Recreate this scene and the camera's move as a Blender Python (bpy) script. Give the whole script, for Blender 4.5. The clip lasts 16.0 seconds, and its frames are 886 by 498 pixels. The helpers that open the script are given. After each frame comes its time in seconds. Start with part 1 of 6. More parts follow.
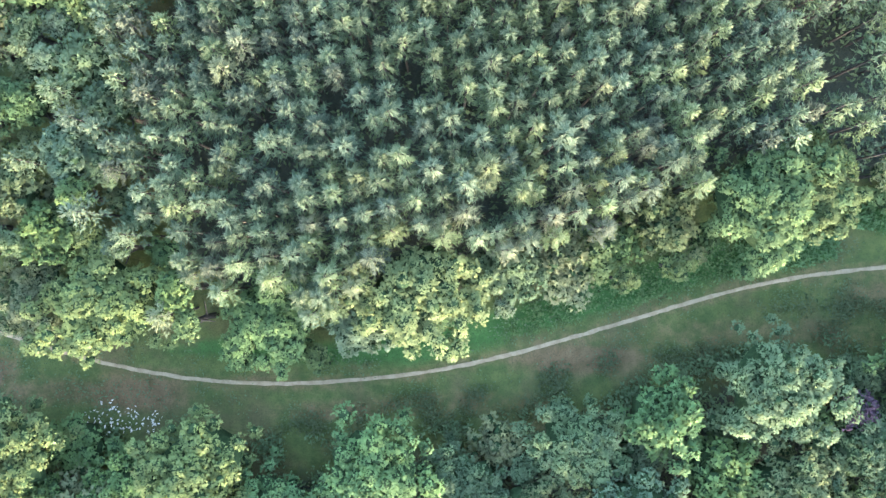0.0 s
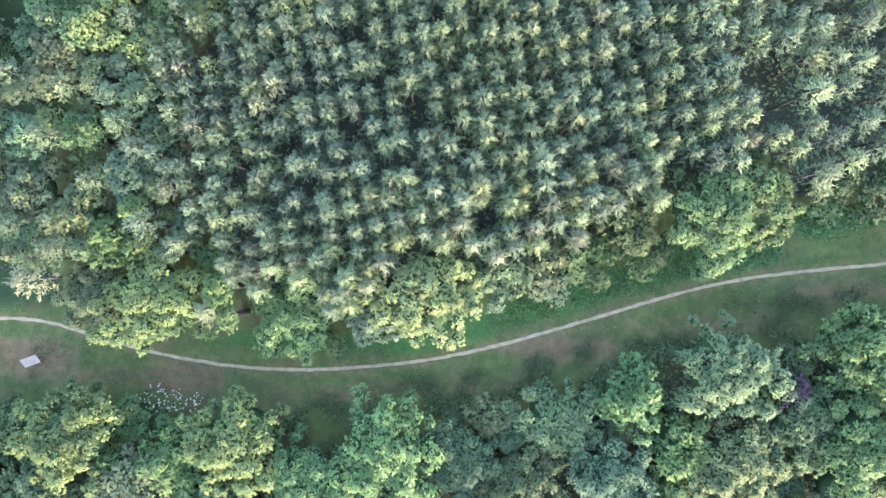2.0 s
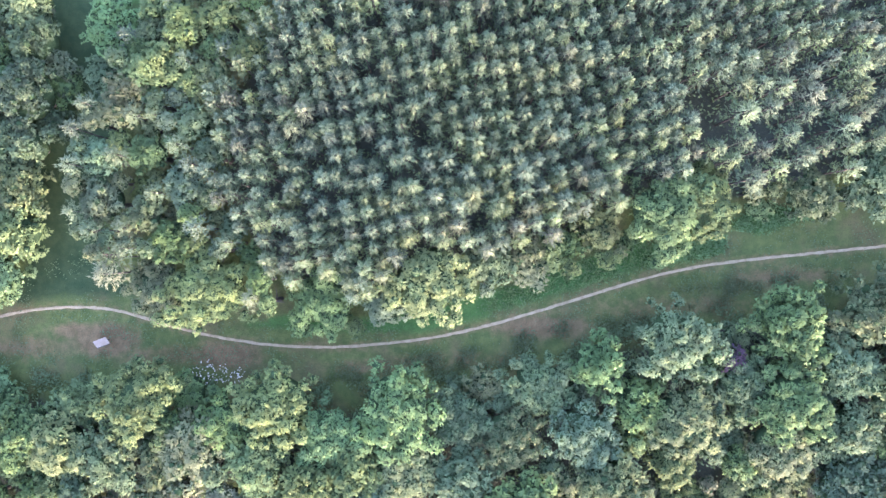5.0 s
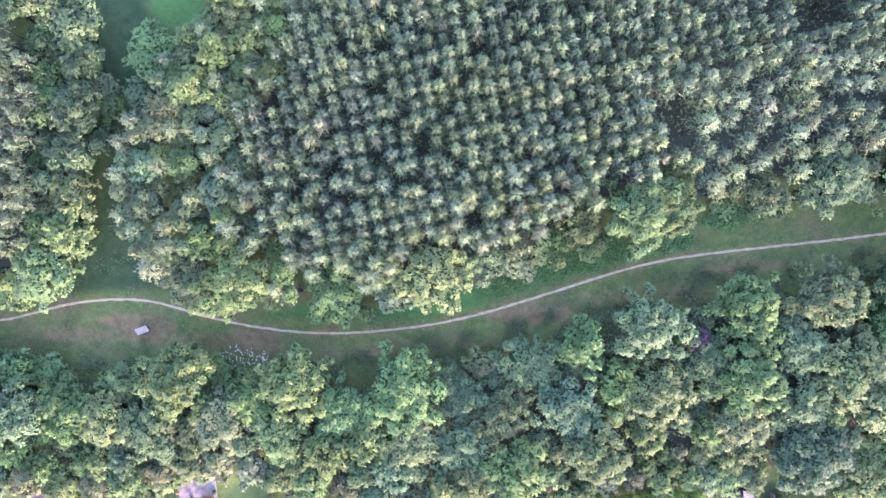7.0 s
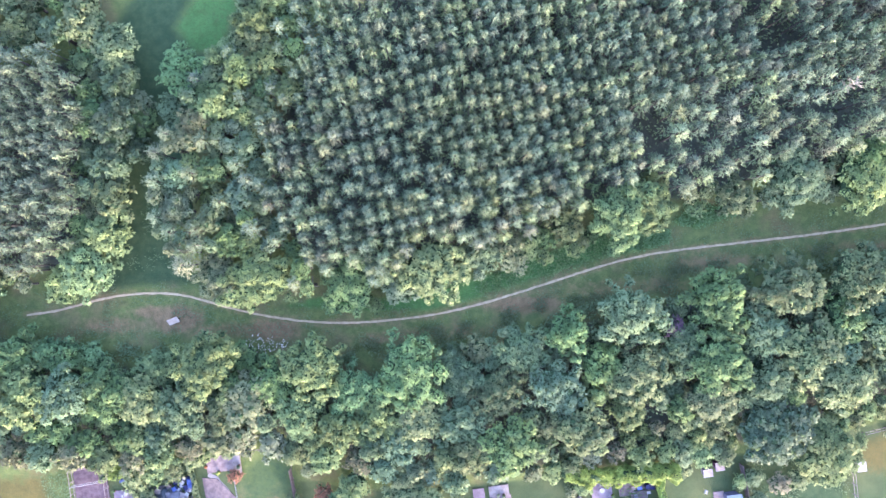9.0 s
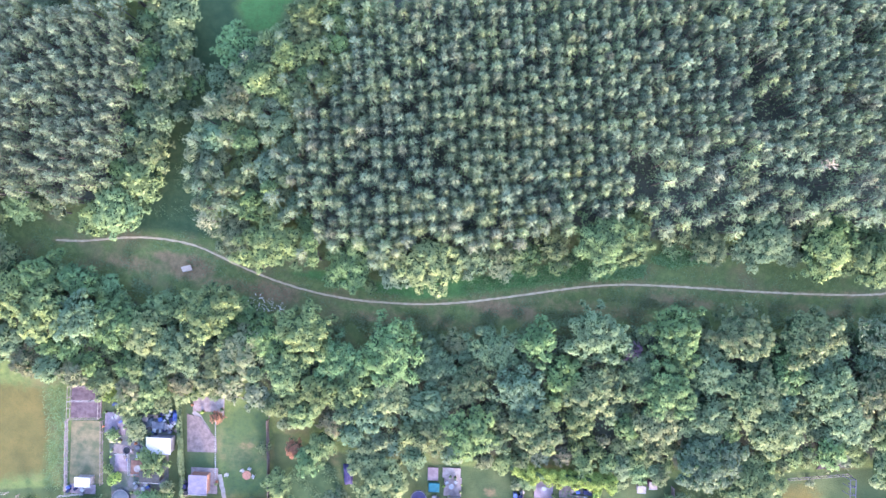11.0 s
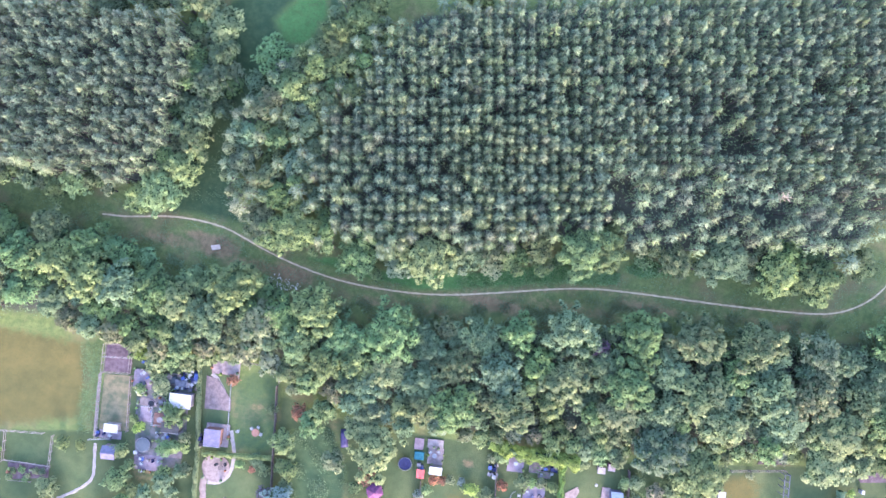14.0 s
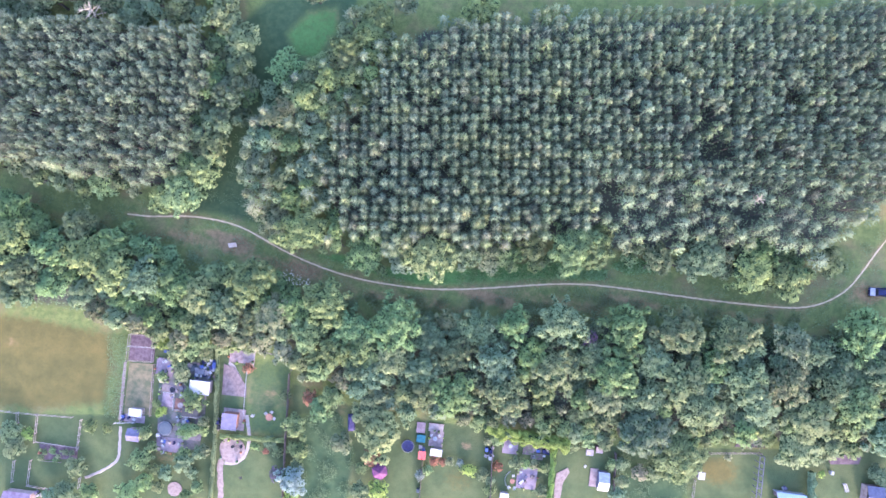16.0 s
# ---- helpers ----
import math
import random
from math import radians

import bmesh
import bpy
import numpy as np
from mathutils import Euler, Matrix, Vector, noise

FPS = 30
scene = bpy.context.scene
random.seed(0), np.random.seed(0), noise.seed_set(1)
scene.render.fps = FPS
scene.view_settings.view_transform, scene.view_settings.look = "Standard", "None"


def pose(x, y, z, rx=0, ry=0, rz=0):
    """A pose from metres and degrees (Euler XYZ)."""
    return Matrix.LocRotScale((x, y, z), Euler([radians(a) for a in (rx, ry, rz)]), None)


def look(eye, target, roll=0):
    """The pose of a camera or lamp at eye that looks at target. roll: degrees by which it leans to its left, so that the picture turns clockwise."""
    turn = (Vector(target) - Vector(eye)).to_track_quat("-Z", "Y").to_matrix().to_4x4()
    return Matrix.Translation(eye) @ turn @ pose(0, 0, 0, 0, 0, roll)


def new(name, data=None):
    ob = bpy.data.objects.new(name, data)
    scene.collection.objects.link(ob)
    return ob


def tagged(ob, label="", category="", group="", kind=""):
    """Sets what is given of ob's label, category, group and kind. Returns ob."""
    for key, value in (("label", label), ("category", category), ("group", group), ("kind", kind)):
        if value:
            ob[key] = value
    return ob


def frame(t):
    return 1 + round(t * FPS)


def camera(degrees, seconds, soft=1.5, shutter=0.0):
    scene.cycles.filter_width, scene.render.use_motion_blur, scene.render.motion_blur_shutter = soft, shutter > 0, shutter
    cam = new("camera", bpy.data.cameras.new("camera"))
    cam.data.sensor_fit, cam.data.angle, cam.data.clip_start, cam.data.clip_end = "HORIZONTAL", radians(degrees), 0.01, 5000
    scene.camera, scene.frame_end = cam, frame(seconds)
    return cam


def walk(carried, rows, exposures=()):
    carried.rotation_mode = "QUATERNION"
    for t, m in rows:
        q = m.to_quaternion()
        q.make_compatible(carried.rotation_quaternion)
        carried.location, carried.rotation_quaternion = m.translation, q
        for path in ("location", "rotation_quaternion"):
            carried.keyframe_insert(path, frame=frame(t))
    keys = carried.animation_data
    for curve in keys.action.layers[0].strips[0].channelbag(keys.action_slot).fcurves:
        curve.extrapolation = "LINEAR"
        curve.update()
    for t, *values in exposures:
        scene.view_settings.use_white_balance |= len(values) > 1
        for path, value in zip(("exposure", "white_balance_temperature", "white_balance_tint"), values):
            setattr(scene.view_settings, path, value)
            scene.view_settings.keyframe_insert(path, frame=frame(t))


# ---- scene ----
cam = camera(70.0, 16.0, soft=1.42)
METRES, EYE, TILT, LEAN, TURN = 90.0, 56.7, -90.0, 0.0, 0.0
ROWS = [
    (0.0, 0.0, 0.0, 0.0, 0.0, -0.0, 0.0),
    (0.5, -0.0002, -0.0254, -0.0015, -0.05, -0.05, -0.12),
    (1.0, -0.0005, -0.0567, 0.0018, -0.06, -0.02, -0.2),
    (1.5, -0.0004, -0.0923, 0.0051, -0.05, 0.01, -0.15),
    (2.0, -0.0006, -0.1232, 0.0051, -0.04, 0.07, 0.0),
    (2.5, -0.0009, -0.1504, 0.0045, -0.05, 0.03, 0.15),
    (3.0, -0.0009, -0.1792, 0.0044, -0.02, -0.02, 0.27),
    (3.5, -0.0005, -0.2054, 0.0041, -0.0, -0.04, 0.36),
    (4.0, -0.0003, -0.2324, 0.004, 0.01, -0.08, 0.45),
    (6.5, 0.0017, -0.3951, -0.002, 0.15, -0.11, 1.04),
    (7.0, 0.0013, -0.427, -0.0026, 0.15, -0.14, 1.12),
    (7.5, 0.0017, -0.4571, -0.0033, 0.19, -0.18, 1.19),
    (8.0, 0.0018, -0.4892, -0.0051, 0.21, -0.15, 1.28),
    (8.5, 0.0023, -0.5234, -0.0059, 0.26, -0.15, 1.34),
    (9.0, 0.0029, -0.5553, -0.007, 0.29, -0.13, 1.42),
    (11.5, 0.0091, -0.714, -0.0158, 0.17, 0.13, -10.84),
    (12.0, 0.0099, -0.7439, -0.0162, 0.17, 0.11, -11.68),
    (12.5, 0.0107, -0.7758, -0.0175, 0.17, 0.11, -12.21),
    (13.0, 0.0113, -0.808, -0.0186, 0.19, 0.11, -12.53),
    (13.5, 0.0117, -0.842, -0.0197, 0.19, 0.12, -12.74),
    (14.0, 0.0121, -0.8734, -0.0202, 0.22, 0.11, -12.8),
    (14.5, 0.0127, -0.9031, -0.0212, 0.23, 0.09, -12.84),
    (15.0, 0.0138, -0.9348, -0.022, 0.28, 0.08, -12.84),
    (15.5, 0.0141, -0.9666, -0.0226, 0.29, 0.07, -12.87),
    (16.0, 0.0142, -0.9988, -0.0234, 0.28, 0.04, -12.87),
]
walk(cam, [(t, pose(0, 0, EYE, TILT, LEAN, TURN) @ pose(METRES * x, METRES * 0.851 * y, METRES * z, 90 + pitch, roll, yaw)) for t, x, y, z, yaw, pitch, roll in ROWS],
     exposures=[(0.0, 3.96, 6100, 8), (3.5, 4.00, 5880, 22), (6.5, 4.02, 5800, 31), (8.0, 4.02, 5700, 29), (9.0, 4.00, 5610, 27), (12.5, 3.94, 5620, 23), (16.0, 3.87, 5560, 32)])

# ---- world, sun, exposure ----
SUN_EL, SUN_X, SUN_Y = 12.0, 0.42, -0.91
world = bpy.data.worlds.new("world")
scene.world = world
world.use_nodes = True
wn = world.node_tree.nodes
sky = wn.new("ShaderNodeTexSky")
sky.sky_type, sky.sun_disc = "NISHITA", False
sky.dust_density, sky.ozone_density = 2.0, 1.0
sky.sun_elevation, sky.sun_rotation = radians(SUN_EL), math.atan2(SUN_X, SUN_Y)
world.node_tree.links.new(sky.outputs[0], wn["Background"].inputs[0])
wn["Background"].inputs[1].default_value = 0.15
sun_data = bpy.data.lights.new("sun", "SUN")
sun_data.energy, sun_data.angle, sun_data.color = 0.86, radians(10.0), (1.0, 0.9, 0.77)
sun = new("sun", sun_data)
sun_dir = Vector((SUN_X, SUN_Y, 0)).normalized() * math.cos(radians(SUN_EL)) + Vector((0, 0, math.sin(radians(SUN_EL))))
sun.matrix_world = look(sun_dir * 300, (0, 0, 0))


# ---- materials ----
def nodes_of(name):
    m = bpy.data.materials.new(name)
    m.use_nodes = True
    t = m.node_tree
    return m, t, t.nodes["Principled BSDF"]


def mix_rgb(t, fac, a, b, mode="MIX"):
    n = t.nodes.new("ShaderNodeMix")
    n.data_type, n.blend_type = "RGBA", mode
    for sock, v in ((n.inputs[0], fac), (n.inputs[6], a), (n.inputs[7], b)):
        if isinstance(v, bpy.types.NodeSocket):
            t.links.new(v, sock)
        elif isinstance(v, (int, float)):
            sock.default_value = v
        else:
            sock.default_value = (*v, 1)
    return n.outputs[2]


def math_node(t, op, a, b=0.0):
    n = t.nodes.new("ShaderNodeMath")
    n.operation = op
    for sock, v in ((n.inputs[0], a), (n.inputs[1], b)):
        if isinstance(v, bpy.types.NodeSocket):
            t.links.new(v, sock)
        else:
            sock.default_value = v
    return n.outputs[0]


def noise_node(t, scale, detail=4.0, rough=0.6, coords=None):
    n = t.nodes.new("ShaderNodeTexNoise")
    n.inputs["Scale"].default_value, n.inputs["Detail"].default_value, n.inputs["Roughness"].default_value = scale, detail, rough
    if coords is None:
        g = t.nodes.new("ShaderNodeNewGeometry")
        coords = g.outputs["Position"]
    t.links.new(coords, n.inputs["Vector"])
    return n.outputs["Fac"]


def ramp(t, fac, lo, hi):
    n = t.nodes.new("ShaderNodeMapRange")
    n.interpolation_type = "SMOOTHSTEP"
    t.links.new(fac, n.inputs[0])
    n.inputs[1].default_value, n.inputs[2].default_value = lo, hi
    return n.outputs[0]


def attr(t, name):
    n = t.nodes.new("ShaderNodeAttribute")
    n.attribute_name = name
    return n.outputs["Fac"]


def leaf_material(name, dark, light, tip, through_light=0.3, rough=0.7):
    """Foliage: colour varies from leaf to leaf, in soft drifts over a crown, and from tree to tree towards blue-grey or brown."""
    m, t, bsdf = nodes_of(name)
    geo = t.nodes.new("ShaderNodeNewGeometry")
    info = t.nodes.new("ShaderNodeObjectInfo")
    island, own = geo.outputs["Random Per Island"], info.outputs["Random"]
    drift = ramp(t, noise_node(t, 0.55, 3.0), 0.3, 0.7)
    c = mix_rgb(t, math_node(t, "ADD", math_node(t, "MULTIPLY", island, 0.4), 0.3), dark, light)
    c = mix_rgb(t, math_node(t, "MULTIPLY", drift, 0.7), c, tip)
    hue = math_node(t, "ADD", math_node(t, "MULTIPLY", own, 0.55), attr(t, "tone"))
    c = mix_rgb(t, math_node(t, "MULTIPLY", ramp(t, hue, 0.0, 0.9), 0.5), c, (light[0], light[1], light[2] * 0.72))
    cool = ramp(t, math_node(t, "FRACT", math_node(t, "MULTIPLY", own, 7.13)), 0.55, 0.95)
    c = mix_rgb(t, math_node(t, "MULTIPLY", cool, 0.55), c, (light[0] * 0.68, light[1] * 0.90, light[2] * 1.08))
    warm = ramp(t, math_node(t, "FRACT", math_node(t, "MULTIPLY", own, 17.7)), 0.74, 0.98)
    c = mix_rgb(t, math_node(t, "MULTIPLY", warm, 0.3), c, (light[0] * 1.10, light[1] * 0.84, light[2] * 1.15))
    value = math_node(t, "ADD", math_node(t, "MULTIPLY", math_node(t, "FRACT", math_node(t, "MULTIPLY", own, 3.37)), 0.48), 0.76)
    tone = math_node(t, "ADD", value, math_node(t, "MULTIPLY", attr(t, "tone"), 0.5))
    tone = math_node(t, "ADD", tone, math_node(t, "MULTIPLY", math_node(t, "SUBTRACT", island, 0.5), 0.22))
    n = t.nodes.new("ShaderNodeVectorMath")
    n.operation = "SCALE"
    t.links.new(c, n.inputs[0]), t.links.new(tone, n.inputs["Scale"])
    leafy(t, bsdf, n.outputs[0], through_light, rough)
    return m


def leafy(t, bsdf, colour, through_light, rough):
    """Lets some of the light pass through a leaf surface."""
    t.links.new(colour, bsdf.inputs["Base Color"])
    bsdf.inputs["Roughness"].default_value = rough
    bsdf.inputs["Specular IOR Level"].default_value = 0.2
    tr = t.nodes.new("ShaderNodeBsdfTranslucent")
    t.links.new(colour, tr.inputs["Color"])
    mx = t.nodes.new("ShaderNodeMixShader")
    mx.inputs[0].default_value = through_light
    t.links.new(bsdf.outputs[0], mx.inputs[1]), t.links.new(tr.outputs[0], mx.inputs[2])
    t.links.new(mx.outputs[0], t.nodes["Material Output"].inputs[0])


def pine_material():
    """Pine needles: each tree has its own tint, from blue-grey over grey-green to yellowish and brown; the year's new
    growth is paler, and low inner needles are darkened for the shade within the crown.
    """
    m, t, bsdf = nodes_of("pine_needles")
    geo, info = t.nodes.new("ShaderNodeNewGeometry"), t.nodes.new("ShaderNodeObjectInfo")
    own = math_node(t, "FRACT", math_node(t, "ADD", info.outputs["Random"], attr(t, "seed")))
    cr = t.nodes.new("ShaderNodeValToRGB")
    stops = ((0.0, (0.101, 0.138, 0.093)), (0.28, (0.110, 0.152, 0.088)), (0.52, (0.124, 0.164, 0.084)), (0.74, (0.144, 0.188, 0.079)),
             (0.84, (0.174, 0.200, 0.075)), (0.93, (0.148, 0.142, 0.096)), (1.0, (0.101, 0.136, 0.094)))
    while len(cr.color_ramp.elements) < len(stops):
        cr.color_ramp.elements.new(0.5)
    for e, (p, c) in zip(cr.color_ramp.elements, stops):
        e.position, e.color = p, (*c, 1)
    t.links.new(own, cr.inputs[0])
    drift = ramp(t, noise_node(t, 0.12, 3.0), 0.35, 0.65)
    c = mix_rgb(t, math_node(t, "MULTIPLY", drift, 0.4), cr.outputs[0], (0.112, 0.150, 0.094))
    c = mix_rgb(t, math_node(t, "MULTIPLY", ramp(t, noise_node(t, 0.055, 3.0), 0.5, 0.68), 0.5), c, (0.152, 0.184, 0.080))
    c = mix_rgb(t, attr(t, "warm"), c, (0.196, 0.202, 0.128))
    # older needles, low and inward, carry the crown's shade in their colour
    old_shaded = mix_rgb(t, 1.0, c, (0.66, 0.72, 0.70), "MULTIPLY")
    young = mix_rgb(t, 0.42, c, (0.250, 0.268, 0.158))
    c = mix_rgb(t, ramp(t, attr(t, "tip"), 0.12, 0.62), old_shaded, young)
    value = math_node(t, "ADD", math_node(t, "MULTIPLY", math_node(t, "FRACT", math_node(t, "MULTIPLY", own, 9.7)), 0.5), 0.78)
    value = math_node(t, "ADD", value, math_node(t, "MULTIPLY", math_node(t, "SUBTRACT", geo.outputs["Random Per Island"], 0.5), 0.3))
    n = t.nodes.new("ShaderNodeVectorMath")
    n.operation = "SCALE"
    t.links.new(c, n.inputs[0]), t.links.new(value, n.inputs["Scale"])
    leafy(t, bsdf, n.outputs[0], 0.25, 0.7)
    return m


def plain_material(name, a, b, scale=3.0, rough=0.8, metal=0.0, bump=0.0, fine=30.0):
    """Two-tone weathered surface with grain at two scales."""
    m, t, bsdf = nodes_of(name)
    c = mix_rgb(t, ramp(t, noise_node(t, scale), 0.32, 0.68), a, b)
    c = mix_rgb(t, math_node(t, "MULTIPLY", ramp(t, noise_node(t, fine), 0.45, 0.75), 0.35), c, [v * 0.55 for v in a])
    t.links.new(c, bsdf.inputs["Base Color"])
    bsdf.inputs["Roughness"].default_value, bsdf.inputs["Metallic"].default_value = rough, metal
    bsdf.inputs["Specular IOR Level"].default_value = 0.25 if rough < 0.55 else 0.08
    if bump:
        bn = t.nodes.new("ShaderNodeBump")
        bn.inputs["Strength"].default_value, bn.inputs["Distance"].default_value = bump, 0.03
        t.links.new(noise_node(t, fine), bn.inputs["Height"])
        t.links.new(bn.outputs[0], bsdf.inputs["Normal"])
    return m


PINE = pine_material()
LEAF = {
    "Y": leaf_material("leaf_yellow_green", (0.124, 0.166, 0.064), (0.182, 0.216, 0.081), (0.162, 0.197, 0.076)),
    "G": leaf_material("leaf_fresh_green", (0.094, 0.158, 0.063), (0.149, 0.203, 0.074), (0.117, 0.181, 0.071)),
    "D": leaf_material("leaf_blue_green", (0.087, 0.131, 0.070), (0.133, 0.170, 0.086), (0.109, 0.154, 0.082)),
    "S": leaf_material("leaf_sallow", (0.118, 0.166, 0.086), (0.166, 0.210, 0.106), (0.144, 0.190, 0.096)),
    "O": leaf_material("leaf_olive", (0.106, 0.145, 0.070), (0.175, 0.196, 0.090), (0.142, 0.166, 0.078)),
    "F": leaf_material("leaf_bright_green", (0.112, 0.182, 0.066), (0.160, 0.222, 0.080), (0.136, 0.202, 0.073)),
    "N": leaf_material("leaf_dry_olive", (0.128, 0.138, 0.078), (0.182, 0.180, 0.104), (0.158, 0.158, 0.090)),
    "W": leaf_material("leaf_pale_willow", (0.168, 0.196, 0.100), (0.222, 0.232, 0.118), (0.194, 0.208, 0.106)),
    "B": leaf_material("leaf_pale_blue", (0.150, 0.172, 0.138), (0.204, 0.222, 0.180), (0.178, 0.198, 0.158)),
    "R": leaf_material("leaf_orange_red", (0.225, 0.078, 0.046), (0.270, 0.116, 0.064), (0.230, 0.104, 0.058)),
    "P": leaf_material("leaf_plum", (0.055, 0.038, 0.052), (0.100, 0.072, 0.092), (0.08, 0.056, 0.072)),
    "L": leaf_material("leaf_lime", (0.155, 0.220, 0.045), (0.215, 0.272, 0.062), (0.190, 0.245, 0.054)),
    "C": leaf_material("leaf_dark_conifer", (0.042, 0.062, 0.036), (0.072, 0.092, 0.050), (0.056, 0.076, 0.044), 0.15),
    "K": leaf_material("leaf_bleached", (0.58, 0.54, 0.42), (0.64, 0.60, 0.47), (0.61, 0.57, 0.44), 0.1),
}
# filler lumps in crowns and hedges, coloured dark as the shade between leaves
CORE_SHADE = plain_material("inner_shade", (0.026, 0.046, 0.020), (0.044, 0.068, 0.030), 5.0, 0.9, bump=1.0, fine=6.0)
BARK = plain_material("bark", (0.062, 0.052, 0.046), (0.10, 0.086, 0.076), 4.0, 0.9, bump=0.5)


def ground_material():
    """Rough meadow grass with straw, bare earth, mown lawn and forest litter where the mesh says so."""
    m, t, bsdf = nodes_of("meadow")
    big, mid, fine = noise_node(t, 0.16, 5.0), noise_node(t, 0.9, 5.0), noise_node(t, 7.0, 4.0, 0.7)
    c = mix_rgb(t, ramp(t, mid, 0.35, 0.65), (0.088, 0.112, 0.035), (0.126, 0.144, 0.046))
    c = mix_rgb(t, math_node(t, "MULTIPLY", ramp(t, big, 0.45, 0.68), 0.62), c, (0.160, 0.116, 0.062))
    litter = mix_rgb(t, ramp(t, fine, 0.4, 0.6), (0.040, 0.046, 0.036), (0.064, 0.068, 0.050))
    lush = mix_rgb(t, ramp(t, mid, 0.3, 0.7), (0.052, 0.118, 0.032), (0.078, 0.155, 0.044))
    lawn = mix_rgb(t, ramp(t, big, 0.35, 0.65), (0.046, 0.066, 0.028), (0.073, 0.085, 0.035))
    # ride turf carries tree shade in its colour; also used for dark lawns
    ride = mix_rgb(t, ramp(t, mid, 0.35, 0.65), (0.030, 0.056, 0.025), (0.044, 0.068, 0.030))
    straw = mix_rgb(t, ramp(t, big, 0.3, 0.7), (0.074, 0.064, 0.021), (0.106, 0.083, 0.026))
    bare = mix_rgb(t, ramp(t, mid, 0.35, 0.65), (0.162, 0.104, 0.052), (0.212, 0.140, 0.074))
    edge = math_node(t, "MULTIPLY", math_node(t, "SUBTRACT", mid, 0.5), 0.9)
    for name, colour in (("litter", litter), ("lush", lush), ("ride", ride), ("lawn", lawn), ("straw", straw), ("bare", bare)):
        c = mix_rgb(t, ramp(t, math_node(t, "ADD", attr(t, name), edge), 0.25, 0.8), c, colour)
    mottle = ramp(t, noise_node(t, 0.42, 6.0, 0.7), 0.42, 0.62)
    c = mix_rgb(t, math_node(t, "MULTIPLY", mottle, 0.55), c, mix_rgb(t, 1.0, c, (0.74, 0.80, 0.78), "MULTIPLY"))
    c = mix_rgb(t, math_node(t, "MULTIPLY", ramp(t, fine, 0.45, 0.7), 0.45), c, (0.03, 0.045, 0.02))
    t.links.new(c, bsdf.inputs["Base Color"])
    bsdf.inputs["Roughness"].default_value = 0.95
    bsdf.inputs["Specular IOR Level"].default_value = 0.15
    bn = t.nodes.new("ShaderNodeBump")
    bn.inputs["Strength"].default_value, bn.inputs["Distance"].default_value = 0.7, 0.12
    t.links.new(fine, bn.inputs["Height"]), t.links.new(bn.outputs[0], bsdf.inputs["Normal"])
    return m


MEADOW = ground_material()
GRAVEL = plain_material("path_gravel", (0.30, 0.218, 0.135), (0.42, 0.312, 0.200), 1.2, 0.95, bump=0.3)


# ---- mesh helpers ----
def mesh_of(name, verts, faces, material, tone=None, normals=None, more=()):
    """A mesh from arrays of corners and triangles."""
    verts, faces = np.asarray(verts, np.float32), np.asarray(faces, np.int32)
    me = bpy.data.meshes.new(name)
    me.vertices.add(len(verts)), me.loops.add(faces.size), me.polygons.add(len(faces))
    me.vertices.foreach_set("co", verts.ravel())
    me.loops.foreach_set("vertex_index", faces.ravel())
    me.polygons.foreach_set("loop_start", np.arange(0, faces.size, faces.shape[1], dtype=np.int32))
    if tone is not None:
        me.attributes.new("tone", "FLOAT", "POINT").data.foreach_set("value", np.asarray(tone, np.float32))
    for key, values in more:
        me.attributes.new(key, "FLOAT", "POINT").data.foreach_set("value", np.asarray(values, np.float32))
    me.update(calc_edges=True)
    if normals is not None:
        me.normals_split_custom_set_from_vertices(normals.astype(np.float32).tolist())
    me.materials.append(material)
    return me


def under(name, me, parent, label="", at=None):
    """Links a mesh as one part of a thing."""
    ob = new(name, me)
    ob.parent = parent
    if at is not None:
        ob.matrix_basis = at
    if label:
        tagged(ob, label)
    return ob


def part(name, bm, material, parent, label="", at=None):
    me = bpy.data.meshes.new(name)
    bm.to_mesh(me)
    bm.free()
    me.materials.append(material)
    return under(name, me, parent, label, at)


def thing(name, x, y, z, label, category, group="", turn=0.0, scale=1.0):
    ob = new(name)
    ob.empty_display_size = 0.3
    ob.matrix_basis = pose(x, y, z, 0, 0, turn) @ Matrix.Scale(scale, 4)
    return tagged(ob, label, category, group)


def inside(poly, x, y):
    """Which of the points x, y lie in the polygon."""
    x, y = np.asarray(x, float), np.asarray(y, float)
    hit = np.zeros(x.shape, bool)
    for (ax, ay), (bx, by) in zip(poly, poly[1:] + poly[:1]):
        if ay != by:
            hit ^= ((ay > y) != (by > y)) & (x < (bx - ax) * (y - ay) / (by - ay) + ax)
    return hit


def off_edge(poly, x, y):
    """Distance of points from the polygon's edge."""
    x, y = np.asarray(x, float), np.asarray(y, float)
    best = np.full(x.shape, 1e9)
    for (ax, ay), (bx, by) in zip(poly, poly[1:] + poly[:1]):
        dx, dy = bx - ax, by - ay
        k = np.clip(((x - ax) * dx + (y - ay) * dy) / (dx * dx + dy * dy + 1e-9), 0, 1)
        best = np.minimum(best, np.hypot(x - ax - k * dx, y - ay - k * dy))
    return best


def unit(v):
    return v / np.maximum(np.linalg.norm(v, axis=-1, keepdims=True), 1e-9)


def kites(rng, c, n, length, width, fold=0.25, along=None):
    """Folded leaf blades: two triangles each, centred on c and facing n."""
    k = len(c)
    u = unit(np.cross(n, rng.normal(size=(k, 3)))) if along is None else unit(along)
    v = unit(np.cross(n, u))
    l, w = length[:, None] / 2, width[:, None] / 2
    p = np.stack([c - u * l, c + v * w + n * w * fold, c + u * l, c - v * w + n * w * fold], 1).reshape(-1, 3)
    b = np.arange(k)[:, None] * 4
    return p, np.concatenate([b + [0, 1, 2], b + [0, 2, 3]])


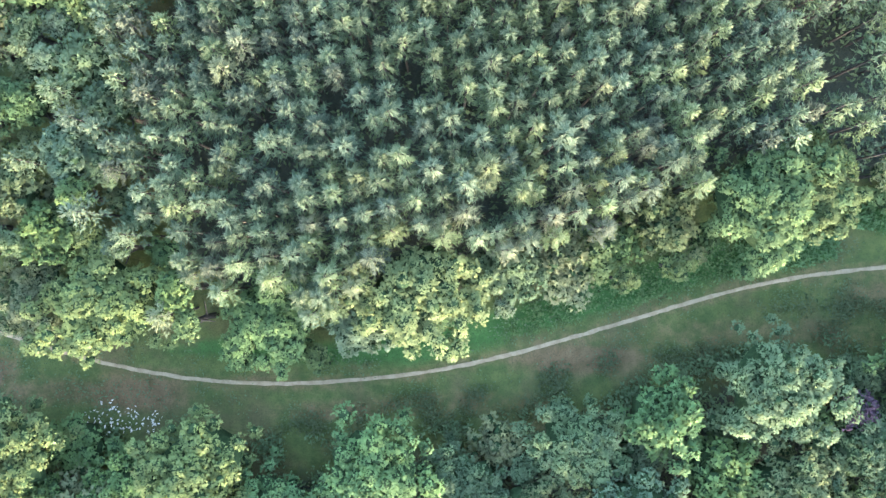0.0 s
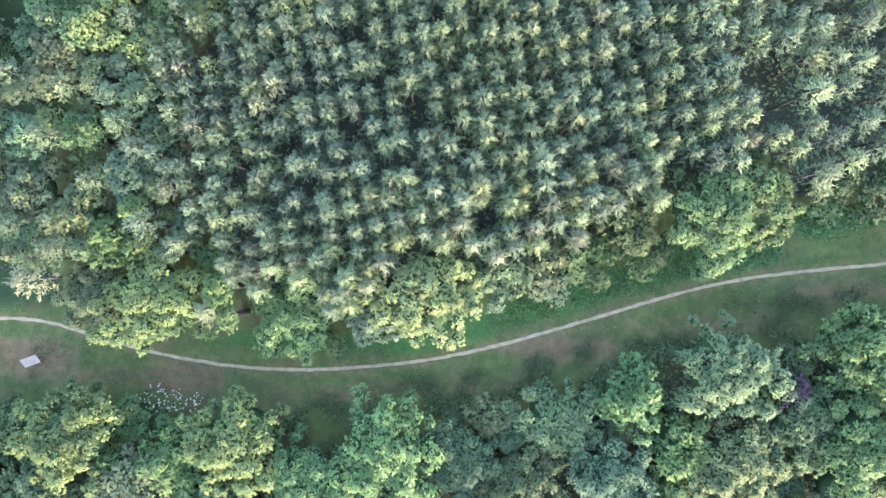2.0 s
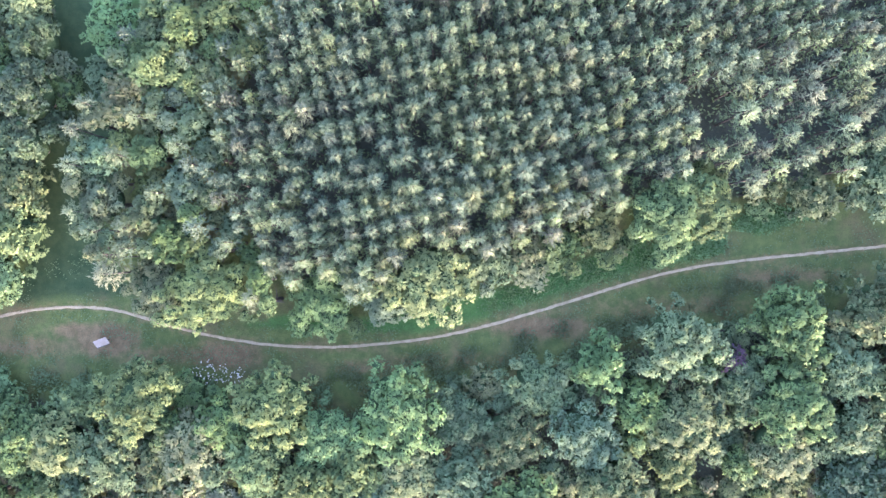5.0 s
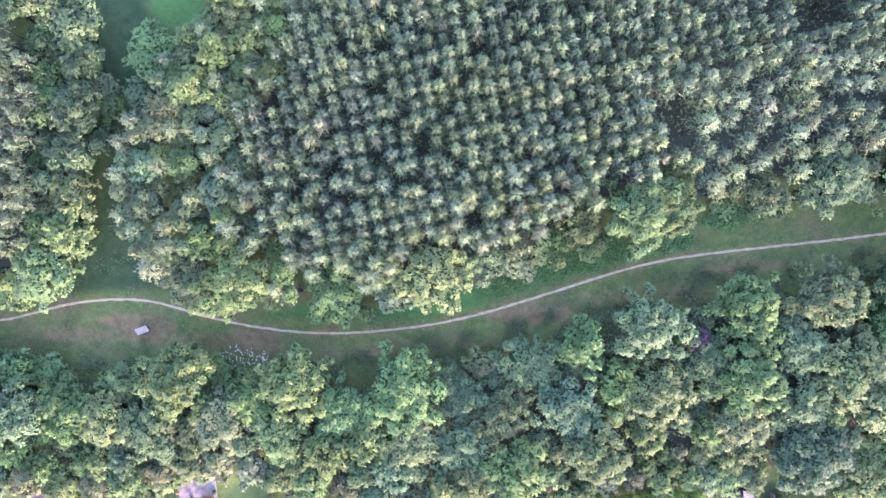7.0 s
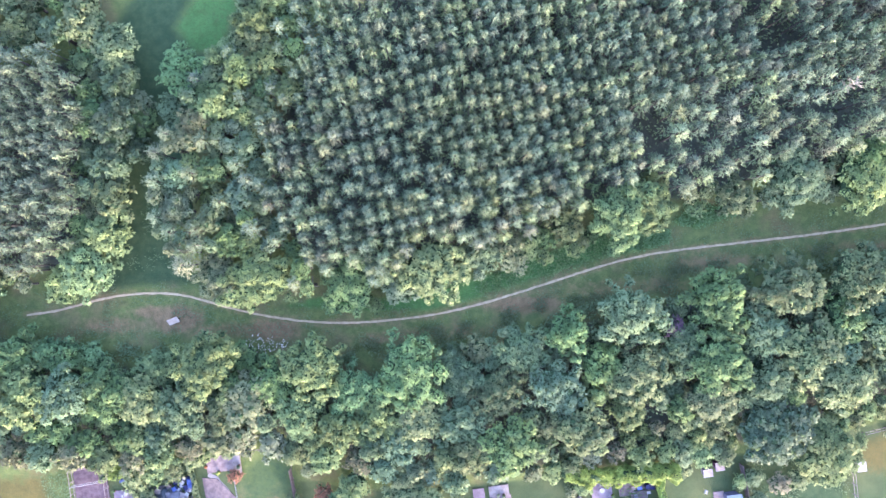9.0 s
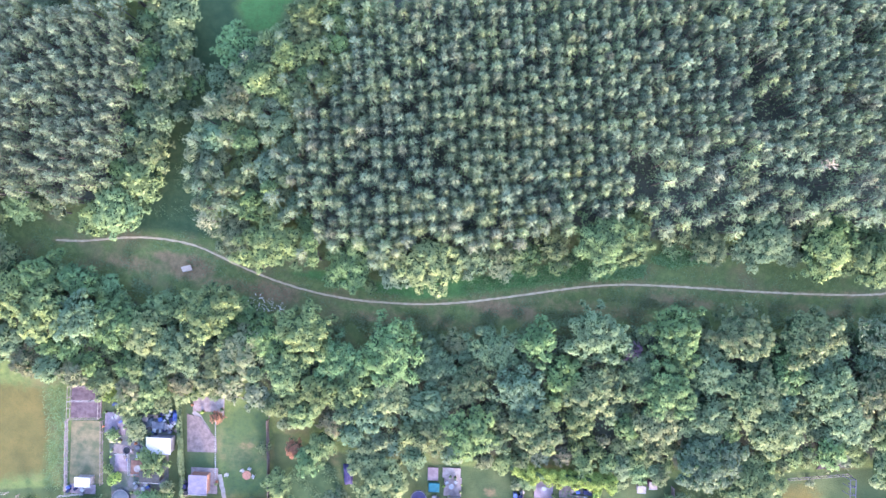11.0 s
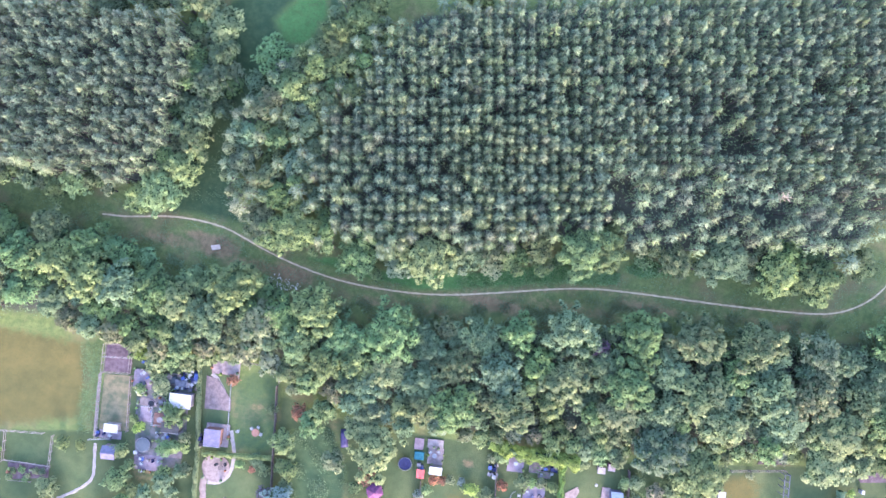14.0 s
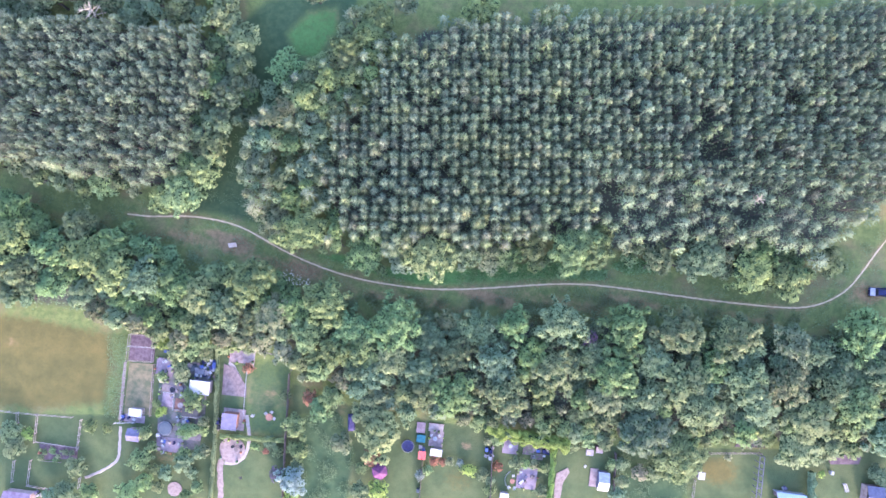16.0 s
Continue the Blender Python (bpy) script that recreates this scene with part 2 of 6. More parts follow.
def blades(rng, c, d, shortest, longest, fan, slim, rounds):
    """Pointed leaves, one triangle each, fanning out from c about the direction d, shaded as part of the bough they clothe."""
    V, N = [], []
    for _ in range(rounds):
        ray = unit(d + rng.normal(size=d.shape) * fan)
        n = unit(np.cross(ray, rng.normal(size=d.shape)) + [0, 0, 0.8])
        l = rng.uniform(shortest, longest, (len(c), 1))
        side = unit(np.cross(ray, n)) * l * slim
        p = np.stack([c - side + ray * l * 0.25, c + ray * l, c + side + ray * l * 0.25], 1)
        face = unit(np.cross(p[:, 1] - p[:, 0], p[:, 2] - p[:, 0]))
        down = face[:, 2] < 0
        p[down] = p[down][:, ::-1]
        face[down] *= -1
        V.append(p.reshape(-1, 3)), N.append(np.repeat(unit(d + face * 0.24), 3, 0))
    V = np.concatenate(V)
    return V, np.arange(len(V)).reshape(-1, 3), np.concatenate(N)


def lump(radius, centre, rng, rough=0.2, sub=1):
    bm = bmesh.new()
    bmesh.ops.create_icosphere(bm, subdivisions=sub, radius=radius)
    v = np.array([q.co for q in bm.verts]) * (1 + rng.uniform(-rough, rough, (len(bm.verts), 1)))
    f = np.array([[q.index for q in face.verts] for face in bm.faces])
    bm.free()
    return v + centre, f


def joined(pieces):
    vs, fs, base = [], [], 0
    for v, f in pieces:
        vs.append(v), fs.append(f + base)
        base += len(v)
    return np.concatenate(vs), np.concatenate(fs)


def stem(points, radii, sides=6):
    """A tapering round limb along points."""
    pts, vs, fs = [np.array(p, float) for p in points], [], []
    for i, p in enumerate(pts):
        d = unit((pts[min(i + 1, len(pts) - 1)] - pts[max(i - 1, 0)])[None])[0]
        a = unit(np.cross(d, [0.3, 0.9, 0.1])[None])[0]
        b = np.cross(d, a)
        for s in range(sides):
            q = 2 * math.pi * s / sides
            vs.append(p + radii[i] * (a * math.cos(q) + b * math.sin(q)))
    for i in range(len(pts) - 1):
        for s in range(sides):
            a, b = i * sides + s, i * sides + (s + 1) % sides
            fs += [(a, b, b + sides), (a, b + sides, a + sides)]
    return np.array(vs), np.array(fs)


# ---- ground ----
def grid_ground():
    xs, ys = np.arange(-120, 121, 0.8), np.arange(-90, 91, 0.8)
    # a few wide rings carry the sheet on to the horizon
    xs = np.concatenate([[-2500, -600, -200], xs, [200, 600, 2500]])
    ys = np.concatenate([[-2500, -600, -200], ys, [200, 600, 2500]])
    gx, gy = np.meshgrid(xs, ys)
    gz = np.array([0.10 * noise.noise((x * 0.13, y * 0.13, 1.0)) for x, y in zip(gx.ravel(), gy.ravel())]) - 0.06
    v = np.stack([gx.ravel(), gy.ravel(), gz], 1)
    nx = len(xs)
    i = (np.arange(len(ys) - 1)[:, None] * nx + np.arange(nx - 1)).ravel()
    f = np.stack([i, i + 1, i + nx + 1, i + nx], 1)
    me = mesh_of("ground", v, f, MEADOW)
    X, Y = v[:, 0], v[:, 1]
    zones = {k: np.zeros(len(v)) for k in ("litter", "lush", "ride", "lawn", "straw", "bare")}

    def zone(name, poly, soft, strength=1.0):
        d = off_edge(poly, X, Y) * np.where(inside(poly, X, Y), 1, -1)
        zones[name] = np.maximum(zones[name], strength * np.clip(0.5 + d / (2 * soft), 0, 1))

    def spot(name, x, y, rx, ry, strength=1.0):
        zones[name] = np.maximum(zones[name], strength * np.clip(1.3 - np.hypot((X - x) / rx, (Y - y) / ry), 0, 1))

    zone("litter", MAIN_BLOCK, 1.5), zone("litter", LEFT_BLOCK, 1.5), zone("litter", SOUTH_BELT, 2.0), zone("litter", SCRUB_GROUND, 1.5)
    zone("ride", RIDE, 1.5, 0.9), zone("ride", OVAL, 1.0, 0.9), zone("ride", LAWNS[3], 1.5, 1.0), zone("ride", ROUGH_PLOT, 1.5, 0.9), zone("lush", OVAL, 1.0, 0.36), zone("lush", CLEARING, 1.2, 0.7)
    for poly in LUSH:
        zone("lush", poly, 1.0)
    for poly in LAWNS:
        zone("lawn", poly, 0.5)
    zone("straw", FIELD, 2.0)
    spot("bare", -42.5, -10.9, 5.2, 2.6, 1.1), spot("bare", -46.5, -9.6, 4.0, 1.4, 0.8), spot("bare", -27.5, -13.0, 6.0, 2.0, 1.0), spot("bare", -52.71, -11.63, 9.0, 2.4, 0.65)
    spot("bare", 12.0, -9.9, 9.0, 1.9, 0.9), spot("bare", 43.16, -3.75, 12.0, 1.8, 0.6), spot("bare", -9.23, -14.52, 9.0, 1.6, 0.6)
    spot("bare", -28.0, -39.8, 2.6, 1.1, 0.6), spot("bare", 89.50, 8.69, 5.0, 3.0, 0.8), spot("bare", -83.91, -41.40, 2.4, 1.4, 0.42), spot("bare", -46.62, -54.24, 6.0, 10.0, 0.45)
    spot("bare", 28.20, -7.54, 22.0, 2.2, 0.5), spot("bare", 0.39, -13.90, 16.0, 2.0, 0.5), spot("bare", -35.30, -12.79, 10.0, 2.0, 0.6), spot("bare", 65.89, -2.19, 16.0, 1.6, 0.5)
    spot("litter", -14.66, -46.88, 4.5, 11.0, 0.62), spot("straw", 67.2, -34.6, 5.5, 4.0, 0.85), spot("bare", 14.6, -41.3, 1.5, 1.2, 0.75), spot("straw", 14.45, -48.72, 5.0, 4.0, 0.5)
    # grass is worn off on both sides of the footpath
    away = np.min([off_edge([a, b], X, Y) for a, b in zip(FOOTPATH, FOOTPATH[1:])], 0)
    zones["bare"] = np.maximum(zones["bare"], 0.52 * np.clip(1.5 - away / 0.8, 0, 1))
    zones["ride"] *= np.clip(1 - zones["lush"], 0, 1)
    zones["lawn"] *= np.clip(1 - zones["lush"] - zones["ride"] - 0.6 * zones["litter"], 0, 1)
    for k, a in zones.items():
        me.attributes.new(k, "FLOAT", "POINT").data.foreach_set("value", a.astype(np.float32))
    for p in me.polygons:
        p.use_smooth = True
    return tagged(new("ground", me), "rough grass meadow, lawns and woodland floor", "ground", kind="structure")


MAIN_BLOCK = [(-26.60, 18.13), (-18.29, 32.85), (-17.21, 35.78), (-14.22, 41.59), (-1.42, 45.77), (35.92, 55.51), (88.29, 69.94), (96.71, 32.82),
              (83.42, 25.14), (79.42, 17.26), (73.22, 11.43), (64.75, 10.42), (56.53, 10.87), (44.52, 7.54), (35.01, 5.95), (30.13, 9.49),
              (22.35, 5.39), (18.98, 2.29), (10.13, 0.27), (2.76, -3.16), (-8.32, -5.70), (-15.35, -5.55), (-22.16, -1.28), (-27.22, 8.07)]
LEFT_BLOCK = [(-108.82, 29.28), (-90.42, 25.84), (-63.16, 29.68), (-52.21, 30.41), (-50.38, 24.98), (-50.87, 14.36), (-51.01, 7.32), (-51.96, 1.26),
              (-61.04, -2.56), (-67.41, -2.84), (-75.13, -4.95), (-83.52, -4.18), (-101.10, -4.32)]
SOUTH_BELT = [(-103.84, -13.51), (-84.72, -16.49), (-63.56, -17.78), (-39.97, -19.11), (-17.46, -21.28), (3.69, -17.66), (29.04, -11.24), (64.51, -6.77), (108.03, 4.42),
              (113.01, -17.52), (63.21, -25.2), (44.0, -26.4), (25.30, -28.4), (14.0, -32.5), (0.97, -36.5), (-12.03, -34.32), (-19.98, -31.63), (-28.04, -28.47), (-40.09, -29.28), (-58.13, -30.72), (-64.39, -30.20), (-81.11, -32.19), (-99.24, -33.52)]
LUSH = [[(5.76, -5.35), (14.82, -2.30), (25.03, 1.00), (26.93, -1.97), (15.53, -5.43), (6.34, -7.90)],
        [(35.66, 2.46), (39.89, 5.25), (47.48, 3.94), (39.52, 1.51)]]
CLEARING = [(-41.92, 34.84), (-38.33, 40.55), (-32.20, 43.16), (-31.01, 37.93), (-34.19, 30.49), (-39.11, 30.59)]
RIDE = [(-53.0, 32.86), (-47.59, 40.90), (-37.65, 45.59), (-28.08, 46.54), (-29.71, 37.61), (-33.66, 28.16), (-40.31, 14.43), (-42.30, 1.75), (-38.0, -5.6), (-47.5, -5.6), (-54.0, -6.4), (-52.6, -0.29), (-52.0, 12.84)]
FIELD = [(-101.99, -37.58), (-80.31, -35.68), (-64.48, -35.11), (-61.99, -40.65), (-61.73, -49.77), (-76.04, -54.27), (-97.58, -56.77)]
LUSH.append([(-25.10, -9.23), (-15.10, -10.24), (-2.85, -10.37), (5.84, -8.38), (5.76, -5.35), (-1.14, -7.17), (-10.59, -8.60), (-20.51, -7.94)])
LUSH.append([(25.25, -2.60), (26.35, 0.57), (35.29, 1.40), (35.19, -0.82)])
OVAL = [(-33.26, -37.73), (-32.18, -34.43), (-29.54, -32.60), (-25.56, -32.91), (-24.09, -35.01), (-22.65, -47.75), (-30.89, -49.15)]
LAWNS = [[(-13.48, -38.68), (5.88, -37.89), (46.42, -34.06), (104.34, -21.95), (107.75, -36.96), (-7.78, -63.60)],
         [(-92.10, -59.19), (-58.79, -51.90), (-58.39, -34.94), (-39.37, -32.41), (-13.48, -38.68), (-7.78, -63.60), (-86.89, -81.85)],
         [(-34.77, -55.17), (-30.07, -51.65), (-22.87, -49.99), (-19.65, -65.12), (-33.01, -68.20)],
         [(-20.49, -42.73), (-13.21, -39.84), (-8.32, -47.87), (-6.30, -62.04), (-16.16, -64.32)],
         [(-92.24, -58.61), (-58.87, -51.55), (-51.90, -57.90), (-51.03, -72.36), (-87.16, -80.69)],
         [(-1.05, -44.97), (5.33, -43.51), (8.42, -58.65), (2.40, -60.04)],
         [(9.04, -38.39), (19.28, -37.86), (19.98, -41.97), (10.55, -44.99)],
         [(7.20, -47.96), (20.50, -45.87), (22.09, -55.50), (9.58, -58.38)],
         [(33.38, -38.27), (44.95, -35.61), (47.53, -49.63), (36.55, -52.16)],
         [(61.17, -32.12), (104.39, -22.18), (107.48, -35.80), (64.28, -45.77)]]
FOOTPATH = [(-66.03, -9.66), (-60.66, -9.04), (-53.72, -7.21), (-47.74, -6.58), (-41.55, -6.88), (-34.94, -9.04), (-28.43, -10.73), (-20.82, -11.92), (-12.22, -12.15), (-2.64, -11.30), (4.37, -9.94),
            (12.40, -7.74), (20.38, -5.30), (27.25, -3.36), (34.27, -2.12), (44.99, -1.13), (56.92, -0.11), (67.57, 1.11), (76.38, 2.40), (81.31, 4.74), (85.34, 8.34),
            (87.82, 13.41), (89.34, 17.41), (92.69, 24.01)]
ROUGH_PLOT = [(46.5, -33.0), (61.0, -30.5), (62.6, -44.0), (49.0, -49.0)]
SCRUB_GROUND = [(8.0, -30.0), (44.0, -24.0), (101.0, -15.0), (101.0, -21.0), (78.0, -26.0), (63.5, -28.4), (46.0, -31.8), (36.0, -33.0), (18.0, -33.8), (12.0, -36.2)]
ground = grid_ground()


def path_strip(name, points, width, rng, label, surface=None):
    """A trodden path with uneven edges, laid a hand over the ground."""
    p = np.array(points, float)
    for _ in range(4):  # corner cutting gives a smooth bend
        q, r = 0.75 * p[:-1] + 0.25 * p[1:], 0.25 * p[:-1] + 0.75 * p[1:]
        p = np.concatenate([p[:1], np.stack([q, r], 1).reshape(-1, 2), p[-1:]])
    s = np.concatenate([[0], np.cumsum(np.hypot(*np.diff(p, axis=0).T))])
    k = np.arange(0, s[-1], 0.25)
    p = np.stack([np.interp(k, s, p[:, 0]), np.interp(k, s, p[:, 1])], 1)
    d = unit(np.gradient(p, axis=0))
    nrm = np.stack([-d[:, 1], d[:, 0]], 1)
    vs = []
    for j, side in enumerate((-1, -0.45, 0.45, 1)):
        wob = np.array([noise.noise((q[0] * 0.9, q[1] * 0.9, 5.0 * j)) for q in p]) * 0.22 + rng.uniform(-0.04, 0.04, len(p))
        e = p + nrm * (side * width / 2 + wob * side * width * (abs(side) == 1))[:, None]
        z = np.array([0.10 * noise.noise((q[0] * 0.13, q[1] * 0.13, 1.0)) for q in e]) - 0.06 + (0.045 if abs(side) < 1 else 0.012)
        vs.append(np.column_stack([e, z]))
    v = np.stack(vs, 1).reshape(-1, 3)
    i = (np.arange(len(p) - 1)[:, None] * 4 + np.arange(3)).ravel()
    f = np.stack([i, i + 1, i + 5, i + 4], 1)
    return tagged(new(name, mesh_of(name, v, f, surface or GRAVEL)), label, "path", kind="structure")


rng = np.random.default_rng(3)
path_strip("path", FOOTPATH, 0.35, rng, "narrow pale gravel footpath winding through the meadow")


# ---- trees ----
def crown_mesh(kind, seed, sprigs, blade, lobes):
    """A billowing crown one metre in radius, made of lobes thick with leaf sprigs round lumps coloured dark for inner
    shade.
    """
    rng = np.random.default_rng(seed)
    k = np.sqrt((np.arange(lobes) + 0.3) / lobes)
    a = np.arange(lobes) * 2.39996 + rng.uniform(-0.4, 0.4, lobes)
    rr = k * rng.uniform(0.5, 0.86, lobes) * (1 + 0.16 * np.sin(2 * a + rng.uniform(0, 6)) + 0.12 * np.sin(3 * a + rng.uniform(0, 6)))
    top = 0.95 * np.sqrt(np.maximum(1 - (k * 0.85) ** 2, 0.05))
    c = np.stack([rr * np.cos(a), rr * np.sin(a), top * rng.uniform(0.55, 0.95, lobes) - 0.25], 1)
    r = rng.uniform(0.8, 1.5, lobes) * 0.85 / math.sqrt(lobes) * (1.15 - 0.3 * k)
    low = np.arange(1, lobes, 5)  # lower skirts under the rim
    c = np.concatenate([c, c[low] * [1.12, 1.12, 0] + [0, 0, -0.35]])
    r = np.concatenate([r, r[low] * 0.95])
    per = np.maximum((sprigs * r ** 2 / (r ** 2).sum()).astype(int), 8)
    P, D, T = [], [], []
    for cc, cr, n in zip(c, r, per):
        d = unit(rng.normal(size=(n, 3)) + [0, 0, 0.45])
        wob = 1 + 0.34 * np.array([noise.noise(Vector(q * 2.6 + cc * 3)) for q in d])[:, None]
        P.append(cc + d * cr * wob * rng.uniform(0.82, 1.12, (n, 1)))
        D.append(d), T.append(np.full(n, rng.uniform(-0.3, 0.3)))
    P, D, T = np.concatenate(P), np.concatenate(D), np.concatenate(T)
    keep = np.ones(len(P), bool)
    for cc, cr in zip(c, r):
        keep &= np.linalg.norm(P - cc, axis=1) > cr * 0.66
    keep &= (D[:, 2] > -0.30) & (P[:, 2] > -0.62)
    P, D = P[keep], unit(D[keep] + [0, 0, 0.3])
    leafage = blades(rng, P, D, blade * 0.7, blade * 1.25, 0.95, 0.36, 4)
    tone = np.tile(np.repeat(T[keep], 3), 4)
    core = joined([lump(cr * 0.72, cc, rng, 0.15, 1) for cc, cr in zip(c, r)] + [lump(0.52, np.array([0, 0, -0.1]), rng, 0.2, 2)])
    return leafage, core, tone


CROWNS = {}


def crown_set(size):
    """Shared meshes: crowns of three sizes, four of each, unpainted."""
    if size not in CROWNS:
        sprigs, blade, lobes = {"small": (620, 0.145, 18), "middle": (1450, 0.094, 36), "large": (2500, 0.068, 62), "fine": (4800, 0.045, 84)}[size]
        CROWNS[size] = [crown_mesh(size, 40 + i * 7 + len(size), sprigs, blade, lobes) for i in range(4)]
    return CROWNS[size]


def trunk_mesh():
    rng = np.random.default_rng(11)
    pieces = [stem([(0, 0, -0.15), (0.02, 0.01, 0.3), (0.0, 0.03, 0.6), (0.03, 0, 0.85)], [0.05, 0.034, 0.026, 0.012], 6)]
    for i in range(4):
        a, z = i * 2.4, 0.3 + 0.09 * i
        d = np.array([math.cos(a), math.sin(a), 0])
        pieces.append(stem([(0, 0, z), d * 0.1 + [0, 0, z + 0.06], d * 0.22 + [0, 0, z + 0.16]], [0.016, 0.011, 0.005], 4))
    return mesh_of("trunk", *joined(pieces), BARK)


TRUNK = trunk_mesh()
MESHES, PLACED = {}, []
KIND = {
    "Y": ("oak_tree", "spreading oak with sunlit yellow-green summer foliage"),
    "G": ("lime_tree", "dense rounded tree with fresh green foliage"),
    "D": ("alder_tree", "shady tree with dark blue-green foliage"),
    "O": ("ash_tree", "broad tree with dull olive-green foliage"),
    "S": ("sallow_tree", "bushy sallow with pale blue-green foliage beside the ride"),
    "N": ("hawthorn_tree", "bushy hawthorn with dry brownish olive foliage"),
    "W": ("willow_tree", "slender tree with pale straw-green feathery foliage"),
    "B": ("blue_spruce", "pale silver-blue conifer in a garden"),
    "R": ("maple_tree", "small ornamental tree with orange-red foliage"),
    "P": ("copper_beech", "dark plum-purple leaved tree between green ones"),
    "L": ("lime_bush", "bright lime-green sunlit bush"),
    "C": ("cypress_tree", "very dark blue-green conifer beside the gardens"),
}


def tree(kind, x, y, r, h, group="trees of the southern belt", name="", label=""):
    """A broadleaved tree: trunk with limbs, and a crown of radius r whose top is h over the ground."""
    n = len(PLACED)
    PLACED.append((x, y, r))
    size = "small" if r < 2.9 else "middle" if r < 4.4 else "fine" if abs(x) < 40 and abs(y) < 23 else "large"
    which = n % 4
    if (kind, size, which) not in MESHES:
        (lv, lf, ln), (cv, cf), tone = crown_set(size)[which]
        MESHES[kind, size, which] = (mesh_of("crown", lv, lf, LEAF[kind], tone, ln), mesh_of("inner_crown", cv, cf, CORE_SHADE))
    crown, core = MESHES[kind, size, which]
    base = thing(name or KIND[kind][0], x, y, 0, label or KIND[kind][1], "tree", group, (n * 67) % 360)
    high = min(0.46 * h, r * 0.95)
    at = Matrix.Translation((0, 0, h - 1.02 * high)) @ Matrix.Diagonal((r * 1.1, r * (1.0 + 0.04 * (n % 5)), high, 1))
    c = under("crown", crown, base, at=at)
    under("inner_crown", core, c, "filler lumps coloured dark for the shade inside the crown")
    under("trunk", TRUNK, base, at=Matrix.Diagonal((h * 0.9, h * 0.9, h * 0.9, 1)))
    return base


BLEACHED = plain_material("bleached_wood", (0.205, 0.172, 0.128), (0.295, 0.255, 0.195), 3.0, 0.85)


def dead_tree(x, y, r, h):
    """A barkless dead tree: trunk and forked bare boughs."""
    rng = np.random.default_rng(int(abs(x * 13 + y)))
    PLACED.append((x, y, r * 0.8))
    base = thing("dead_tree", x, y, 0, "bleached grey-white dead tree with bare boughs among the pines", "tree", "dead trees")
    part_of = mesh_of("trunk", *stem([(0, 0, -0.2), (0.05, 0.02, h * 0.5), (0, 0.05, h * 0.8), (0.02, 0, h)], [0.13, 0.10, 0.06, 0.02], 7), BLEACHED)
    under("trunk", part_of, base)
    for i in range(13):
        a, z = i * 2.4 + rng.uniform(-0.4, 0.4), h * (0.62 + 0.028 * i)
        d, q = np.array([math.cos(a), math.sin(a), 0]), r * rng.uniform(0.55, 1.05)
        tip = d * q + [0, 0, z + 0.5 * q]
        pieces = [stem([(0, 0, z), d * q * 0.5 + [0, 0, z + 0.3 * q], tip], [0.10, 0.085, 0.045], 5)]
        for k in range(7):
            s = d * q * rng.uniform(0.35, 0.95)
            e = unit((d + rng.normal(size=3) * 0.7)[None])[0] * r * rng.uniform(0.2, 0.4)
            pieces.append(stem([s + [0, 0, z + 0.35 * q], s + e + [0, 0, z + 0.5 * q]], [0.055, 0.025], 4))
        under("bough", mesh_of("bough", *joined(pieces), BLEACHED), base)


EDGE, WEST, BELT, FAR, GARDEN = "trees along the plantation edge", "trees at the western corner", "trees of the southern belt", "trees round the left plantation", "garden trees"
tree("Y", -27.4, -4.4, 6.6, 9, EDGE)
tree("W", -34.1, -4.2, 4.6, 7, EDGE)
tree("G", -14.3, -6.1, 5.2, 6.5, EDGE)
tree("Y", -2.1, -3.9, 6.4, 9, EDGE)
tree("W", -7.1, -6.7, 2.9, 6, EDGE)
tree("W", 10.5, -3.0, 2.6, 5, EDGE)
tree("G", 14.7, 0.5, 2.5, 5, EDGE)
tree("Y", 18.7, 2.2, 3.5, 6.5, EDGE)
tree("G", 26.1, 3.9, 6.4, 10, EDGE)
tree("Y", 30.4, 4.6, 4.4, 9, EDGE)
tree("O", 43.7, 5.9, 4.0, 7, EDGE)
tree("O", 52.4, 7.9, 6.0, 8, EDGE)
tree("Y", 61.9, 7.7, 5.1, 9, EDGE)
tree("G", 63.4, 11.3, 4.0, 8, EDGE)
tree("Y", 69.5, 7.4, 5.0, 8, EDGE)
tree("O", 78.2, 13.5, 3.8, 6, EDGE)
tree("O", 3.7, -2.1, 2.9, 6, EDGE)
tree("O", 6.7, -1.9, 2.9, 6, EDGE)
tree("Y", 12.6, -0.4, 2.5, 5.5, EDGE)
tree("W", 10.3, -0.6, 2.5, 6, EDGE)
tree("S", -39.2, 6.0, 3.4, 9, WEST)
tree("S", -39.4, 11.2, 3.0, 8.7, WEST)
tree("W", -37.2, 16.2, 2.6, 8.7, WEST)
tree("Y", -34.4, 20.5, 2.6, 8.7, WEST)
tree("Y", -31.3, 22.7, 2.5, 7.7, WEST)
tree("O", -28.4, 25.7, 2.3, 7.7, WEST)
tree("O", -26.5, 30.7, 3.1, 8.7, WEST)
tree("Y", -23.8, 36.4, 4.4, 9, WEST)
tree("Y", -22.8, 41.0, 4.4, 9, WEST)
tree("Y", -32.4, 21.6, 3.3, 9.3, WEST)
tree("W", -36.2, 18.6, 2.6, 8.9, WEST)
tree("Y", -29.6, 26.0, 3.0, 9.2, WEST)
tree("Y", -26.6, 33.5, 3.2, 9.4, WEST)
tree("G", -31.2, 1.4, 3.1, 8.7, WEST)
tree("D", -29.7, 7.6, 2.9, 8.7, WEST)
tree("G", -33.8, 11.6, 2.9, 8.7, WEST)
tree("O", -28.4, 15.0, 2.7, 8.7, WEST)
tree("O", -26.1, 20.2, 2.4, 8.7, WEST)
tree("Y", -22.0, 22.9, 2.4, 8.7, WEST)
